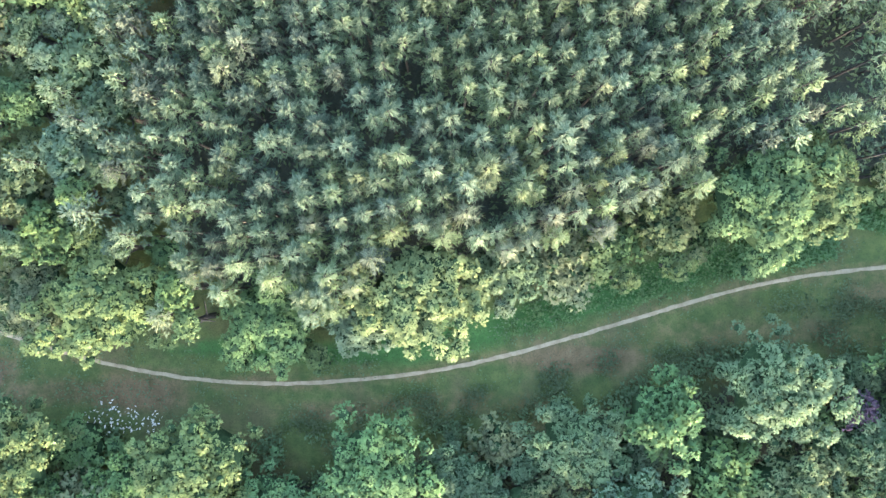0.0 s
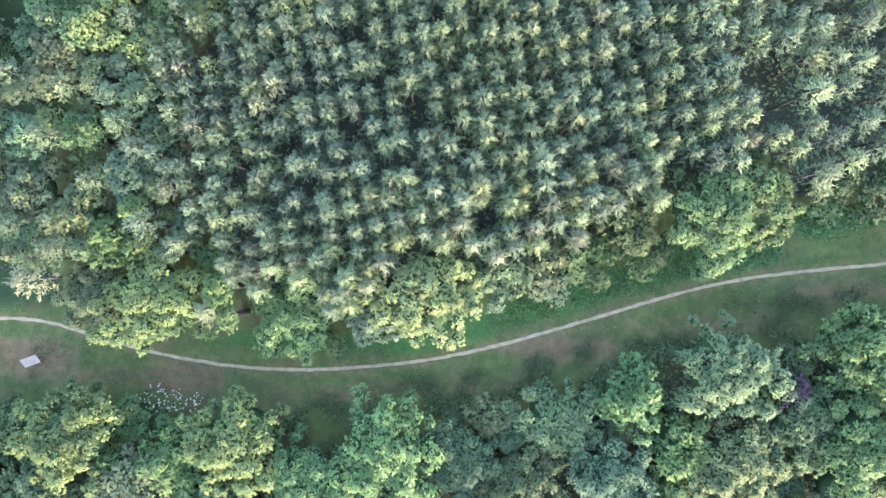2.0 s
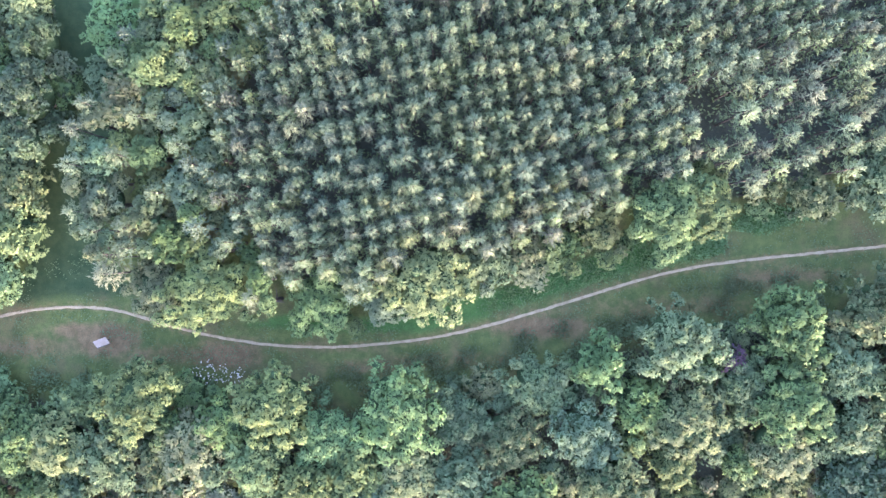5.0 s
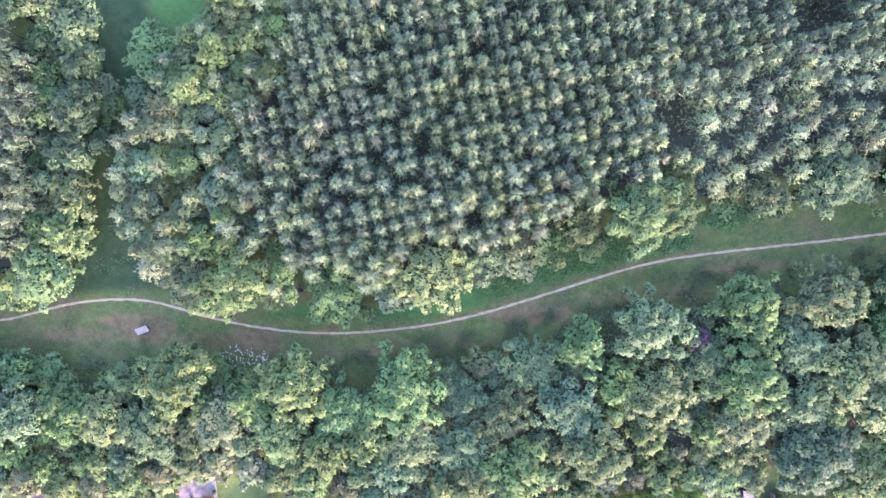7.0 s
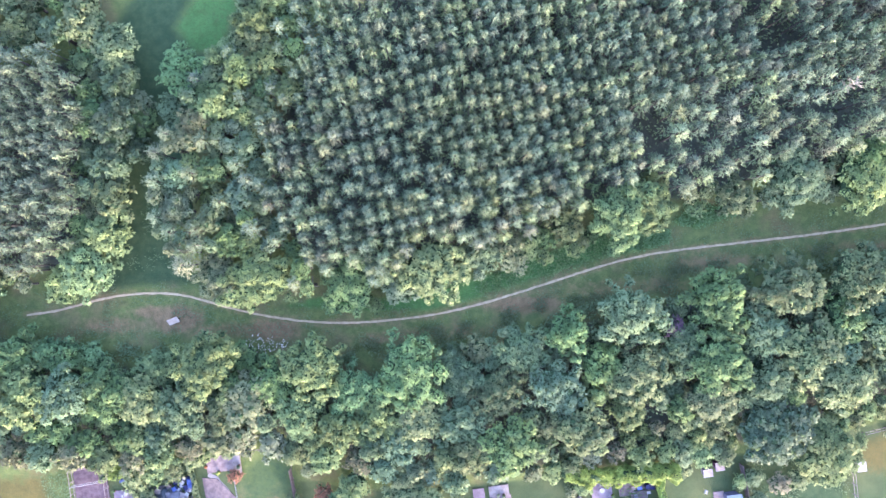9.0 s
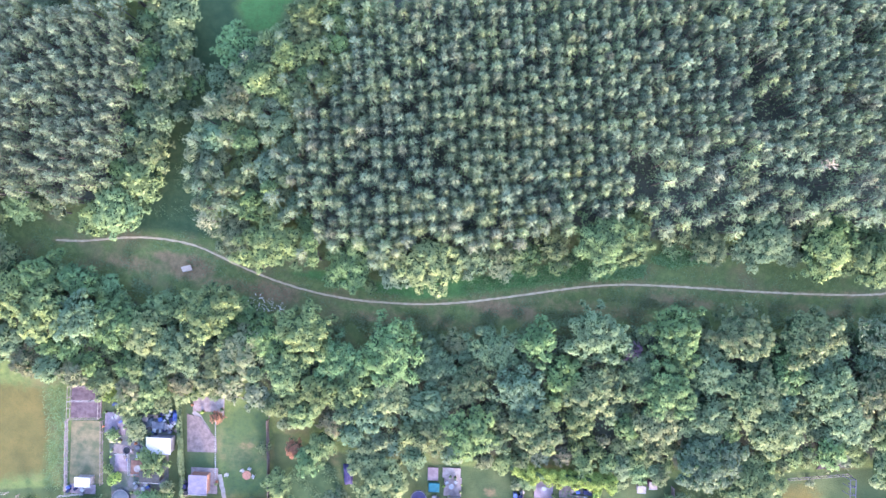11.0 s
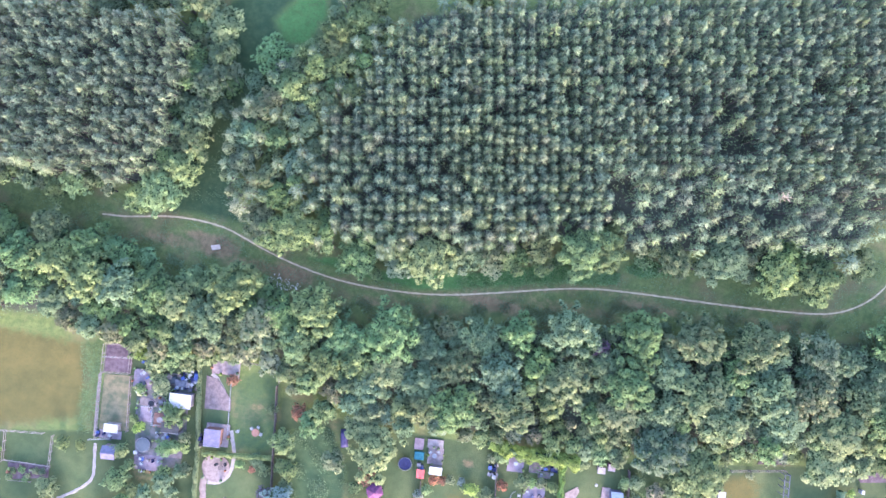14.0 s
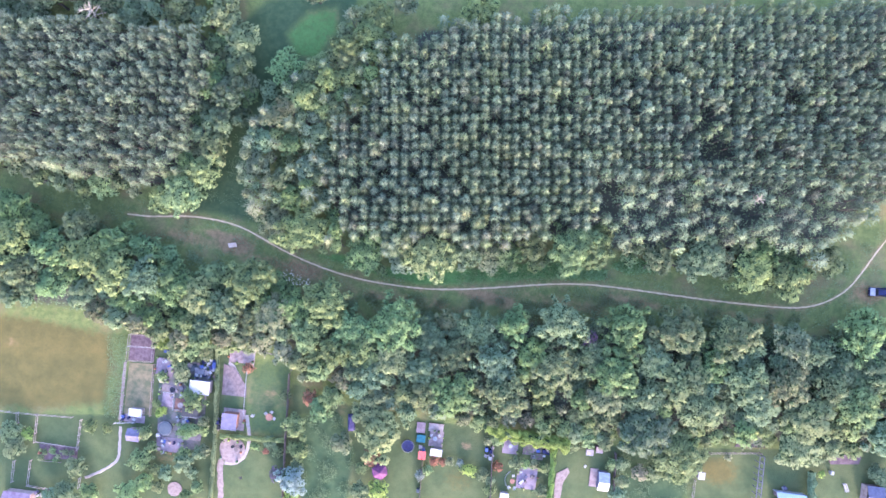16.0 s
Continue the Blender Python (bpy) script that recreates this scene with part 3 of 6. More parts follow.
tree("Y", -25.1, 27.3, 2.4, 8.7, WEST)
tree("D", -26.4, 11.3, 2.4, 8.7, WEST)
tree("O", -34.2, 4.3, 2.7, 8.7, WEST)
tree("F", -39.2, 27.2, 4.4, 6, WEST, "sallow_tree", "bushy sallow with pale green foliage beside the ride")
tree("S", -41.9, 21.9, 2.2, 3, WEST)
tree("Y", -2.8, 46.9, 4.6, 8.7, WEST)
tree("D", -17.7, 45.0, 3.1, 7.7, WEST)
tree("D", -36.1, 42.9, 3.1, 7.7, WEST)
tree("Y", -53.9, -2.4, 5.4, 8, FAR)
tree("Y", -50.5, 2.7, 4.0, 8, FAR)
tree("Y", -57.5, -4.7, 3.5, 6, FAR)
tree("O", -49.6, 7.9, 4.0, 8, FAR)
# dark leaf kinds here stand in for the shadow falling on this fringe
tree("D", -49.4, 12.9, 4.0, 8, FAR)
tree("D", -48.6, 18.7, 4.4, 9, FAR)
tree("G", -45.9, 19.9, 2.6, 4, FAR)
tree("D", -46.4, 15.3, 2.2, 5, FAR)
tree("D", -48.0, 25.5, 4.3, 8, FAR)
tree("D", -46.0, 22.8, 2.3, 4.5, FAR)
tree("O", -48.5, 30.4, 4.3, 8, FAR)
tree("O", -52.9, 34.4, 4.3, 8, FAR)
tree("Y", -70.6, -4.8, 3.5, 6, FAR)
tree("Y", -73.7, -6.7, 2.9, 6, FAR)
tree("O", -79.3, -5.7, 2.6, 6, FAR)
tree("O", -84.8, -5.1, 2.9, 6, FAR)
tree("D", -91.4, 27.2, 4.3, 8, FAR)
tree("D", -70.8, 30.1, 4.0, 8, FAR)
tree("O", -62.1, 33.2, 4.0, 8, FAR)
tree("D", -97.2, 26.5, 4.0, 8, FAR)
tree("G", -86.8, -13.4, 4.9, 8, BELT)
tree("Y", -84.8, -19.3, 5.4, 9, BELT)
tree("G", -81.4, -15.7, 4.0, 7, BELT)
tree("G", -76.5, -19.8, 5.0, 9, BELT)
tree("O", -72.3, -14.1, 4.6, 8, BELT)
tree("Y", -69.7, -19.4, 5.4, 9, BELT)
tree("G", -65.1, -15.5, 4.7, 8, BELT)
tree("Y", -62.8, -21.3, 5.4, 9, BELT)
tree("G", -58.9, -15.5, 3.9, 7, BELT)
tree("S", -57.3, -21.2, 5.0, 9, BELT)
tree("G", -54.5, -16.6, 3.5, 4, BELT)
tree("G", -50.6, -20.9, 5.0, 8, BELT)
tree("Y", -45.5, -22.5, 4.7, 8, BELT)
tree("G", -43.6, -17.7, 4.0, 6, BELT)
tree("Y", -36.0, -17.3, 6.2, 10, BELT)
tree("O", -39.7, -23.5, 4.9, 8, BELT)
tree("G", -31.4, -17.0, 3.5, 4, BELT)
tree("O", -30.0, -23.3, 5.4, 8, BELT)
tree("G", -26.0, -20.3, 4.6, 8, BELT)
tree("Y", -20.0, -18.0, 6.0, 10, BELT)
tree("Y", -22.2, -25.0, 4.7, 8, BELT)
tree("G", -13.9, -21.9, 5.2, 8, BELT)
tree("G", -5.3, -19.0, 6.4, 10, BELT)
tree("Y", -10.8, -25.9, 4.9, 8, BELT)
tree("Y", -16.4, -27.2, 4.3, 8, BELT)
tree("O", -5.0, -25.7, 5.2, 8, BELT)
tree("D", 1.8, -20.7, 5.2, 7, BELT)
tree("W", 4.6, -16.5, 2.5, 5, BELT)
tree("O", 7.3, -22.9, 5.2, 8, BELT)
tree("D", 11.5, -16.5, 5.2, 7, BELT)
tree("D", 1.7, -26.9, 4.9, 8, BELT)
tree("G", 9.0, -30.4, 5.4, 9, BELT)
tree("O", 4.1, -30.7, 4.6, 8, BELT)
tree("F", 18.1, -13.8, 4.3, 8.6, BELT, "lime_tree", "round lime tree with bright fresh green foliage")
tree("D", 16.2, -22.0, 5.4, 9, BELT)
tree("O", 19.6, -28.2, 5.2, 9, BELT)
tree("G", 22.8, -18.9, 4.0, 8, BELT)
tree("O", 27.0, -11.2, 5.8, 10, BELT)
tree("O", 28.3, -20.3, 5.7, 9, BELT)
tree("Y", 27.0, -25.4, 3.7, 7, BELT)
tree("P", 33.6, -13.2, 1.7, 7, BELT)
tree("D", 35.1, -16.3, 4.9, 8, BELT)
tree("G", 40.0, -9.4, 5.7, 10, BELT)
tree("G", 39.9, -18.5, 6.4, 10, BELT)
tree("O", 39.4, -23.6, 4.9, 8, BELT)
tree("D", 47.6, -14.6, 5.0, 8, BELT)
tree("O", 50.6, -8.2, 6.1, 9, BELT)
tree("O", 54.0, -17.9, 6.3, 9, BELT)
tree("O", 58.4, -22.0, 5.7, 9, BELT)
tree("O", 61.6, -6.6, 6.0, 10, BELT)
tree("G", 59.7, -12.1, 4.9, 8, BELT)
tree("S", 66.1, -15.2, 5.7, 9, BELT)
tree("O", 69.7, -19.2, 5.2, 8, BELT)
tree("S", 73.2, -5.4, 5.4, 9, BELT)
tree("D", 78.6, -5.8, 4.6, 8, BELT)
tree("O", 73.9, -13.4, 5.7, 9, BELT)
tree("O", 80.1, -18.9, 6.0, 8, BELT)
tree("D", 85.1, -7.2, 5.2, 8, BELT)
tree("G", 86.7, -0.2, 6.5, 10, BELT)
tree("D", 90.6, -7.6, 5.7, 9, BELT)
tree("G", 89.1, -13.7, 5.7, 9, BELT)
tree("O", 84.4, -12.0, 4.3, 8, BELT)
tree("D", 96.0, -3.4, 5.7, 9, BELT)
tree("C", 50.0, -29.1, 6.3, 8, BELT)
tree("Y", 56.8, -32.2, 6.3, 7, BELT)
tree("C", 47.4, -29.5, 4.9, 7, BELT)
tree("D", 96.9, -18.7, 5.2, 7, BELT)
tree("D", -91.6, -18.3, 5.2, 8, BELT)
tree("O", -90.1, -25.0, 5.2, 8, BELT)
tree("O", -82.8, -25.7, 4.3, 8, BELT)
tree("G", -76.3, -26.6, 4.3, 6, BELT)
tree("O", -69.1, -26.8, 3.8, 6, BELT)
tree("O", -33.6, -25.1, 3.7, 7, BELT)
tree("O", 48.0, -21.6, 4.6, 8, BELT)
tree("O", 0.1, -32.7, 3.7, 7, BELT)
tree("D", -7.5, -30.3, 4.0, 7, BELT)
tree("N", -66, -30.2, 2.70, 5.6, BELT)
tree("O", -61.5, -30.6, 2.85, 6.0, BELT)
tree("N", -57, -30.9, 3.00, 6.4, BELT)
tree("Y", -52.5, -31.4, 3.15, 5.6, BELT)
tree("N", -47.5, -31.2, 2.70, 6.0, BELT)
tree("G", -43.5, -30.9, 2.85, 6.4, BELT)
tree("N", -39.5, -29.5, 3.00, 5.6, BELT)
tree("O", -35.2, -28.8, 3.15, 6.0, BELT)
tree("N", -31, -29.0, 2.70, 6.4, BELT)
tree("N", -26.8, -29.7, 2.85, 5.6, BELT)
tree("O", -23, -30.7, 3.00, 6.0, BELT)
tree("Y", -18.5, -31.6, 3.15, 6.4, BELT)
tree("N", -13.5, -32.4, 2.70, 5.6, BELT)
tree("D", -9.8, -33.6, 2.85, 6.0, BELT)
tree("Y", -3.5, -41.8, 6.0, 7, GARDEN)
tree("O", -6.7, -37.0, 4.6, 6, GARDEN)
tree("G", -14.7, -36.7, 3.0, 5, GARDEN)
tree("R", -19.5, -38.4, 1.9, 3.2, GARDEN)
tree("O", -10.8, -45.8, 2.6, 4, GARDEN)
tree("W", -21.4, -34.1, 1.7, 3.0, GARDEN)
tree("Y", -21.0, -44.6, 2.9, 4, GARDEN)
tree("O", 80.3, -25.7, 5.2, 6, GARDEN)
tree("O", 86.2, -23.9, 4.1, 5, GARDEN)
tree("G", -16.9, -40.1, 2.6, 4, GARDEN)
tree("Y", -19.1, -49.7, 2.1, 3, GARDEN)
tree("B", -19.3, -55.8, 3.5, 4, GARDEN)
tree("P", -22.7, -55.5, 1.9, 2.5, GARDEN)
dead_tree(-78.15, 28.58, 2.0, 9.0)
dead_tree(59.20, 21.40, 1.1, 9.5)


def thicket(poly, rng, tries, kinds, radius, height, group, packing=0.62):
    """Smaller trees and bushes that close the gaps between the tall crowns."""
    lo, hi = np.min(poly, 0), np.max(poly, 0)
    for _ in range(tries):
        x, y = rng.uniform(lo, hi)
        r = rng.uniform(*radius)
        if inside(poly, x, y) and all(math.hypot(x - a, y - b) > packing * (r + c) for a, b, c in PLACED):
            h = rng.uniform(*height)
            bush = h < 4.2
            k = kinds[int(rng.integers(len(kinds)))]
            tree(k, round(float(x), 2), round(float(y), 2), float(r), float(h), group, "bush" if bush else "", BUSH.get(k, "") if bush else "")


BUSH = {"Y": "low yellow-green bush at the edge of the wood", "G": "low fresh green bush at the edge of the wood", "D": "dark blue-green bush under taller trees",
        "O": "dull olive bush under taller trees", "N": "dry brownish olive bush between wood and gardens", "W": "pale straw-green bush catching the sun"}
WEST_CORNER = [(-42.87, 5.29), (-41.94, 14.06), (-35.91, 24.60), (-29.94, 33.28), (-27.47, 41.18), (-20.68, 40.88), (-18.50, 34.05), (-26.75, 19.34), (-27.40, 8.81), (-22.10, -0.98), (-19.75, -5.93), (-29.31, -6.90), (-36.11, -3.93), (-40.97, 0.22)]
LEFT_FRINGE = [(-55.37, -0.01), (-50.58, 4.75), (-51.02, 11.99), (-48.94, 17.36), (-48.52, 23.56), (-50.69, 34.08), (-53.05, 43.33), (-58.88, 42.01), (-55.31, 31.81), (-53.40, 26.13), (-53.91, 15.00), (-54.06, 7.63)]
NORTH_FRINGE = [(-116.16, 40.08), (-97.02, 37.06), (-59.68, 45.50), (-55.58, 32.97), (-66.20, 31.18), (-94.74, 27.16), (-113.75, 29.59)]
SOUTH_EDGE = [(-21.04, -5.62), (-8.90, -5.29), (2.70, -2.64), (10.42, 0.96), (19.69, 3.08), (23.21, 6.32), (31.36, 10.62), (36.47, 6.91), (59.01, 12.06), (76.40, 12.99), (75.46, 9.12),
              (60.32, 6.27), (37.92, 3.22), (24.09, -0.19), (10.32, -3.94), (-7.97, -9.35), (-17.71, -9.50)]
LEFT_EDGE = [(-105.93, -4.42), (-87.60, -3.93), (-78.82, -4.74), (-64.06, -2.23), (-62.86, -4.77), (-78.28, -7.07), (-87.07, -6.25), (-105.44, -6.52)]
SCRUB = [(8.0, -33.5), (24.0, -29.3), (44.0, -27.3), (62.0, -25.8), (80.0, -21.5), (101.0, -17.0), (101.0, -22.0), (78.0, -26.6), (70.0, -27.2), (63.5, -29.0), (46.0, -32.6), (36.0, -33.6), (18.0, -34.4), (12.0, -36.8)]
rng = np.random.default_rng(8)
thicket(SOUTH_BELT, rng, 2600, "DDOGGYSD", (1.7, 2.9), (4.3, 7.0), BELT, 0.52)
thicket(SCRUB, rng, 1500, "YNYOY", (1.3, 2.3), (2.0, 4.1), BELT, 0.55)
thicket(WEST_CORNER, rng, 1500, "OYWGYSS", (1.2, 2.1), (5.5, 8.6), WEST, 0.62)
thicket(LEFT_FRINGE, rng, 900, "DDGOG", (1.6, 2.6), (5.0, 7.5), FAR, 0.56)
thicket(NORTH_FRINGE, rng, 900, "DDOOG", (1.9, 2.8), (6.0, 8.0), FAR, 0.58)
thicket(SOUTH_EDGE, rng, 900, "YOWGY", (1.0, 1.9), (3.0, 6.0), EDGE, 0.6)
thicket(LEFT_EDGE, rng, 700, "YYWYO", (1.2, 2.1), (4.2, 6.8), FAR, 0.55)


# ---- pine plantation ----
def pine_mesh(seed, rounds=4, slim=0.12, broad=False):
    """A young pine 9 m high: whorls of rising branches set with needle tufts, the upper and outer ones paler. Broad ones carry fuller, longer branches."""
    rng = np.random.default_rng(seed)
    C, D, K = [], [], []
    for k in range(8):
        z = 9.0 - 0.44 * k - rng.uniform(0, 0.2)
        reach = 0.22 + 1.20 * (k / 7) ** 0.7 if broad else 0.24 + (0.11 * k if k < 4 else 0.11 * k + 0.16)
        n = 6 if broad else 5 if k < 4 else 6
        for b in range(n):
            a = 2 * math.pi * (b + rng.uniform(-0.28, 0.28)) / n + k * 1.3
            d = np.array([math.cos(a), math.sin(a), rng.uniform(0.3, 0.75) - 0.03 * k])
            length = reach * rng.uniform(0.75, 1.2)
            for q in np.linspace(1.0, 0.40, 2 + min(k // 2, 3 if broad else 2)):
                C.append(np.array([0, 0, z]) + d * length * q + rng.normal(size=3) * (0.07 if broad else 0.04))
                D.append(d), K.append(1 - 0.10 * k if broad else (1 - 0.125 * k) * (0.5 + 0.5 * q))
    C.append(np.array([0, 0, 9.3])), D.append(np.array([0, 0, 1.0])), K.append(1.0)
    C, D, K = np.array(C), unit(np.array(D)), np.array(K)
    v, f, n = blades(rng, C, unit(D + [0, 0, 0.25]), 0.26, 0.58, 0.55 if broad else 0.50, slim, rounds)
    # high on pale upper growth, low where crown shade is coloured in
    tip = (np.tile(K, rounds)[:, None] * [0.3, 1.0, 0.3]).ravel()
    return v, f, unit(n + [0, 0, 0.5]), tip


def pine_trunk(seed):
    rng = np.random.default_rng(seed)
    pieces = [stem([(0, 0, -0.2), (0.02, 0, 3.0), (0.03, 0.02, 6.0), (0, 0, 8.7)], [0.13, 0.10, 0.07, 0.02], 5)]
    for i in range(6):
        a, z = i * 2.2, 4.0 + 0.6 * i
        pieces.append(stem([(0, 0, z), (0.35 * math.cos(a), 0.35 * math.sin(a), z + 0.15)], [0.03, 0.01], 3))
    return joined(pieces)


PINES = [pine_mesh(100 + i, 4, 0.13, i > 7) for i in range(12)]
PINE_TRUNK = pine_trunk(5)
# older, wider pines stand further apart along the eastern edge
BROAD = [(31.0, 20.5), (45.0, 21.5), (60.0, 24.5), (76.0, 27.5), (80.0, 18.0), (73.2, 11.4), (56.5, 10.8), (44.5, 7.5), (33.5, 6.0)]


def lattice(poly, rng, skip=0.035):
    """Planting rows, nudged by growth, with a few failures, clear of the broadleaved trees; each with its width."""
    a = radians(12.75)
    u, v = np.array([math.cos(a), math.sin(a)]) * 2.0, np.array([-math.sin(a), math.cos(a)]) * 1.78
    i, j = [q.ravel() for q in np.meshgrid(np.arange(-70, 71), np.arange(-60, 61))]
    p = i[:, None] * u + j[:, None] * v + rng.normal(size=(len(i), 2)) * 0.24 + [0.4, 0.7]
    ok = inside(poly, p[:, 0], p[:, 1]) & (rng.random(len(p)) > skip)
    broad = inside(BROAD, p[:, 0], p[:, 1])
    ok &= ~broad
    wide = rng.uniform(0.88, 1.14, len(p))
    for x, y, r in PLACED:
        ok &= np.hypot(p[:, 0] - x, p[:, 1] - y) > r * 0.72
    for x, y, r in GAPS:
        ok &= np.hypot(p[:, 0] - x, p[:, 1] - y) > r
    return np.column_stack([p, wide])[ok]


def self_sown(poly, rng, tries, apart, widths):
    """Broad pines that have seeded themselves, between other trees and in no rows."""
    lo, hi = np.min(poly, 0), np.max(poly, 0)
    got = []
    for x, y in rng.uniform(lo, hi, (tries, 2)):
        if inside(poly, x, y) and all(math.hypot(x - a, y - b) > 0.78 * c + 0.3 for a, b, c in PLACED) and all(math.hypot(x - a, y - b) > apart for a, b, _ in got) and all(math.hypot(x - a, y - b) > c for a, b, c in GAPS):
            got.append((x, y, rng.uniform(*widths)))
    return np.array(got)


GAPS = [(30.81, 15.32, 3.0), (49.2, 29.4, 3.0), (46.13, 35.46, 2.3), (61.79, 43.71, 2.2), (59.46, 17.98, 2.6), (76.29, 23.58, 2.3),
        (-13.89, 40.59, 4.0), (-13.08, 9.66, 1.3), (-19.31, 7.06, 1.1), (4.47, 25.40, 1.2), (-78.63, 15.34, 1.2), (-67.63, 3.47, 1.1)]
rng = np.random.default_rng(21)
spots = np.concatenate([lattice(MAIN_BLOCK, rng), lattice(LEFT_BLOCK, rng), self_sown(WEST_CORNER, rng, 2500, 1.9, (1.21, 1.5)), self_sown(BROAD, rng, 2500, 2.25, (1.25, 1.7))])
near = np.argsort(np.hypot(spots[:, 0], spots[:, 1] - 6.0))
heights = 1 + 0.055 * rng.normal(size=len(spots))
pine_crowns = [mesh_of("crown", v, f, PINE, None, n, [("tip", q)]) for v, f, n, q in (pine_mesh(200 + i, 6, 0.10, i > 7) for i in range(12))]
pine_trunk_mesh = mesh_of("trunk", *PINE_TRUNK, BARK)
for n, i in enumerate(near[:300]):
    p = thing("pine_tree", spots[i, 0], spots[i, 1], 0, "young grey-green plantation pine with pale needle tips", "tree", "pines of the plantation", rng.uniform(0, 360), float(heights[i]))
    broad = spots[i, 2] > 1.2
    w = spots[i, 2] / (1.35 if broad else 1.0)
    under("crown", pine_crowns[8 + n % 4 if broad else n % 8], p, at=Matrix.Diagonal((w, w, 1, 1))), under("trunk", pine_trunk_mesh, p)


def stand(name, where, label, warm=0.0):
    """The rest of the planted rows, too many to count."""
    cv, cf, cn, ct, tv, tf, seed, cb, tb = [], [], [], [], [], [], [], 0, 0
    for i in where:
        broad = spots[i, 2] > 1.2
        v, f, n, q = PINES[int(rng.integers(8, 12) if broad else rng.integers(8))]
        a, s, w = rng.uniform(0, 2 * math.pi), heights[i], spots[i, 2] / (1.35 if broad else 1.0)
        turn = np.array([[math.cos(a), math.sin(a), 0], [-math.sin(a), math.cos(a), 0], [0, 0, 1]])
        at = [*spots[i, :2], 0]
        cv.append(v @ turn * [s * w, s * w, s] + at), cf.append(f + cb), cn.append(n @ turn), ct.append(q), seed.append(np.full(len(v), rng.uniform(0, 1)))
        tv.append(PINE_TRUNK[0] @ turn * s + at), tf.append(PINE_TRUNK[1] + tb)
        cb, tb = cb + len(v), tb + len(PINE_TRUNK[0])
    base = tagged(new(name), label, "woodland", kind="stuff")
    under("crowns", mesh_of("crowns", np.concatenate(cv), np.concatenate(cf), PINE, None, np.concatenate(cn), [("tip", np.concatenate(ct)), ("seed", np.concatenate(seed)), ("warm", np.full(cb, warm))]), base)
    under("trunks", mesh_of("trunks", np.concatenate(tv), np.concatenate(tf), BARK), base)


rest = near[300:]
stand("pine_stand", rest[spots[rest, 0] > -44], "dense rows of young grey-green plantation pines")
stand("pine_stand", rest[spots[rest, 0] <= -44], "dense rows of young brownish grey-green plantation pines", 0.3)


# ---- gardens and small things ----
TURN_G = 6.0
SLAB = plain_material("paving", (0.138, 0.104, 0.122), (0.200, 0.158, 0.178), 0.9, 0.85, bump=0.2, fine=6.0)
PINK = plain_material("pink_gravel", (0.150, 0.112, 0.102), (0.215, 0.165, 0.153), 1.5, 0.95, bump=0.3)
SOIL = plain_material("soil", (0.101, 0.075, 0.075), (0.172, 0.128, 0.120), 1.2, 0.95, bump=0.5, fine=9.0)
STRAW = plain_material("dry_grass", (0.078, 0.080, 0.044), (0.160, 0.126, 0.074), 0.7, 0.95, bump=0.5, fine=9.0)
DECK = plain_material("weathered_boards", (0.156, 0.112, 0.112), (0.234, 0.180, 0.173), 1.5, 0.8)
PALE_WOOD = plain_material("pale_timber", (0.175, 0.140, 0.134), (0.250, 0.208, 0.200), 2.0, 0.8)
DARK_WOOD = plain_material("dark_timber", (0.08, 0.06, 0.06), (0.14, 0.11, 0.10), 2.0, 0.8)
WHITE = plain_material("white_paint", (0.200, 0.192, 0.200), (0.280, 0.268, 0.276), 1.5, 0.5)
LILAC = plain_material("lilac_roof_felt", (0.076, 0.070, 0.105), (0.112, 0.102, 0.145), 1.2, 0.8)
GREY = plain_material("grey_felt", (0.105, 0.097, 0.112), (0.155, 0.145, 0.162), 1.2, 0.85)
YARD = plain_material("mossy_yard", (0.062, 0.074, 0.052), (0.135, 0.112, 0.118), 0.55, 0.95, bump=0.4, fine=5.0)
BOARD = plain_material("pinkish_board", (0.40, 0.290, 0.225), (0.48, 0.36, 0.29), 1.5, 0.6)
CREAM = plain_material("cream_canvas", (0.20, 0.18, 0.10), (0.27, 0.245, 0.145), 1.5, 0.7)
NAVY = plain_material("navy_fabric", (0.012, 0.014, 0.042), (0.020, 0.023, 0.062), 1.5, 0.9)
MAUVE = plain_material("mauve_roof_felt", (0.165, 0.098, 0.124), (0.235, 0.150, 0.180), 1.2, 0.85)
VIOLET = plain_material("violet_sheet", (0.040, 0.034, 0.085), (0.064, 0.056, 0.120), 1.5, 0.8)
BLUE = plain_material("blue_tarpaulin", (0.032, 0.048, 0.168), (0.056, 0.080, 0.208), 2.0, 0.5)
TEAL = plain_material("teal_plastic", (0.012, 0.080, 0.100), (0.020, 0.110, 0.135), 2.0, 0.4)
RED = plain_material("red_fabric", (0.300, 0.060, 0.060), (0.360, 0.096, 0.084), 2.0, 0.7)
PLUM = plain_material("plum_fabric", (0.070, 0.024, 0.056), (0.112, 0.042, 0.088), 1.2, 0.7)
BRICK_RED = plain_material("red_brown_boards", (0.150, 0.074, 0.056), (0.205, 0.112, 0.084), 2.0, 0.8)
BLACK = plain_material("black_rubber", (0.02, 0.02, 0.022), (0.035, 0.035, 0.04), 2.0, 0.6)
PEN = plain_material("trodden_earth", (0.078, 0.052, 0.060), (0.126, 0.090, 0.098), 1.2, 0.95, bump=0.5, fine=9.0)
CONCRETE = plain_material("pale_concrete", (0.190, 0.160, 0.148), (0.255, 0.218, 0.204), 1.5, 0.9, bump=0.2)
POND = plain_material("grey_blue_cover", (0.040, 0.048, 0.059), (0.058, 0.065, 0.076), 0.8, 0.4)
GLASS, _gt, _gb = nodes_of("greenhouse_glass")
_gb.inputs["Base Color"].default_value = (0.62, 0.68, 0.85, 1)
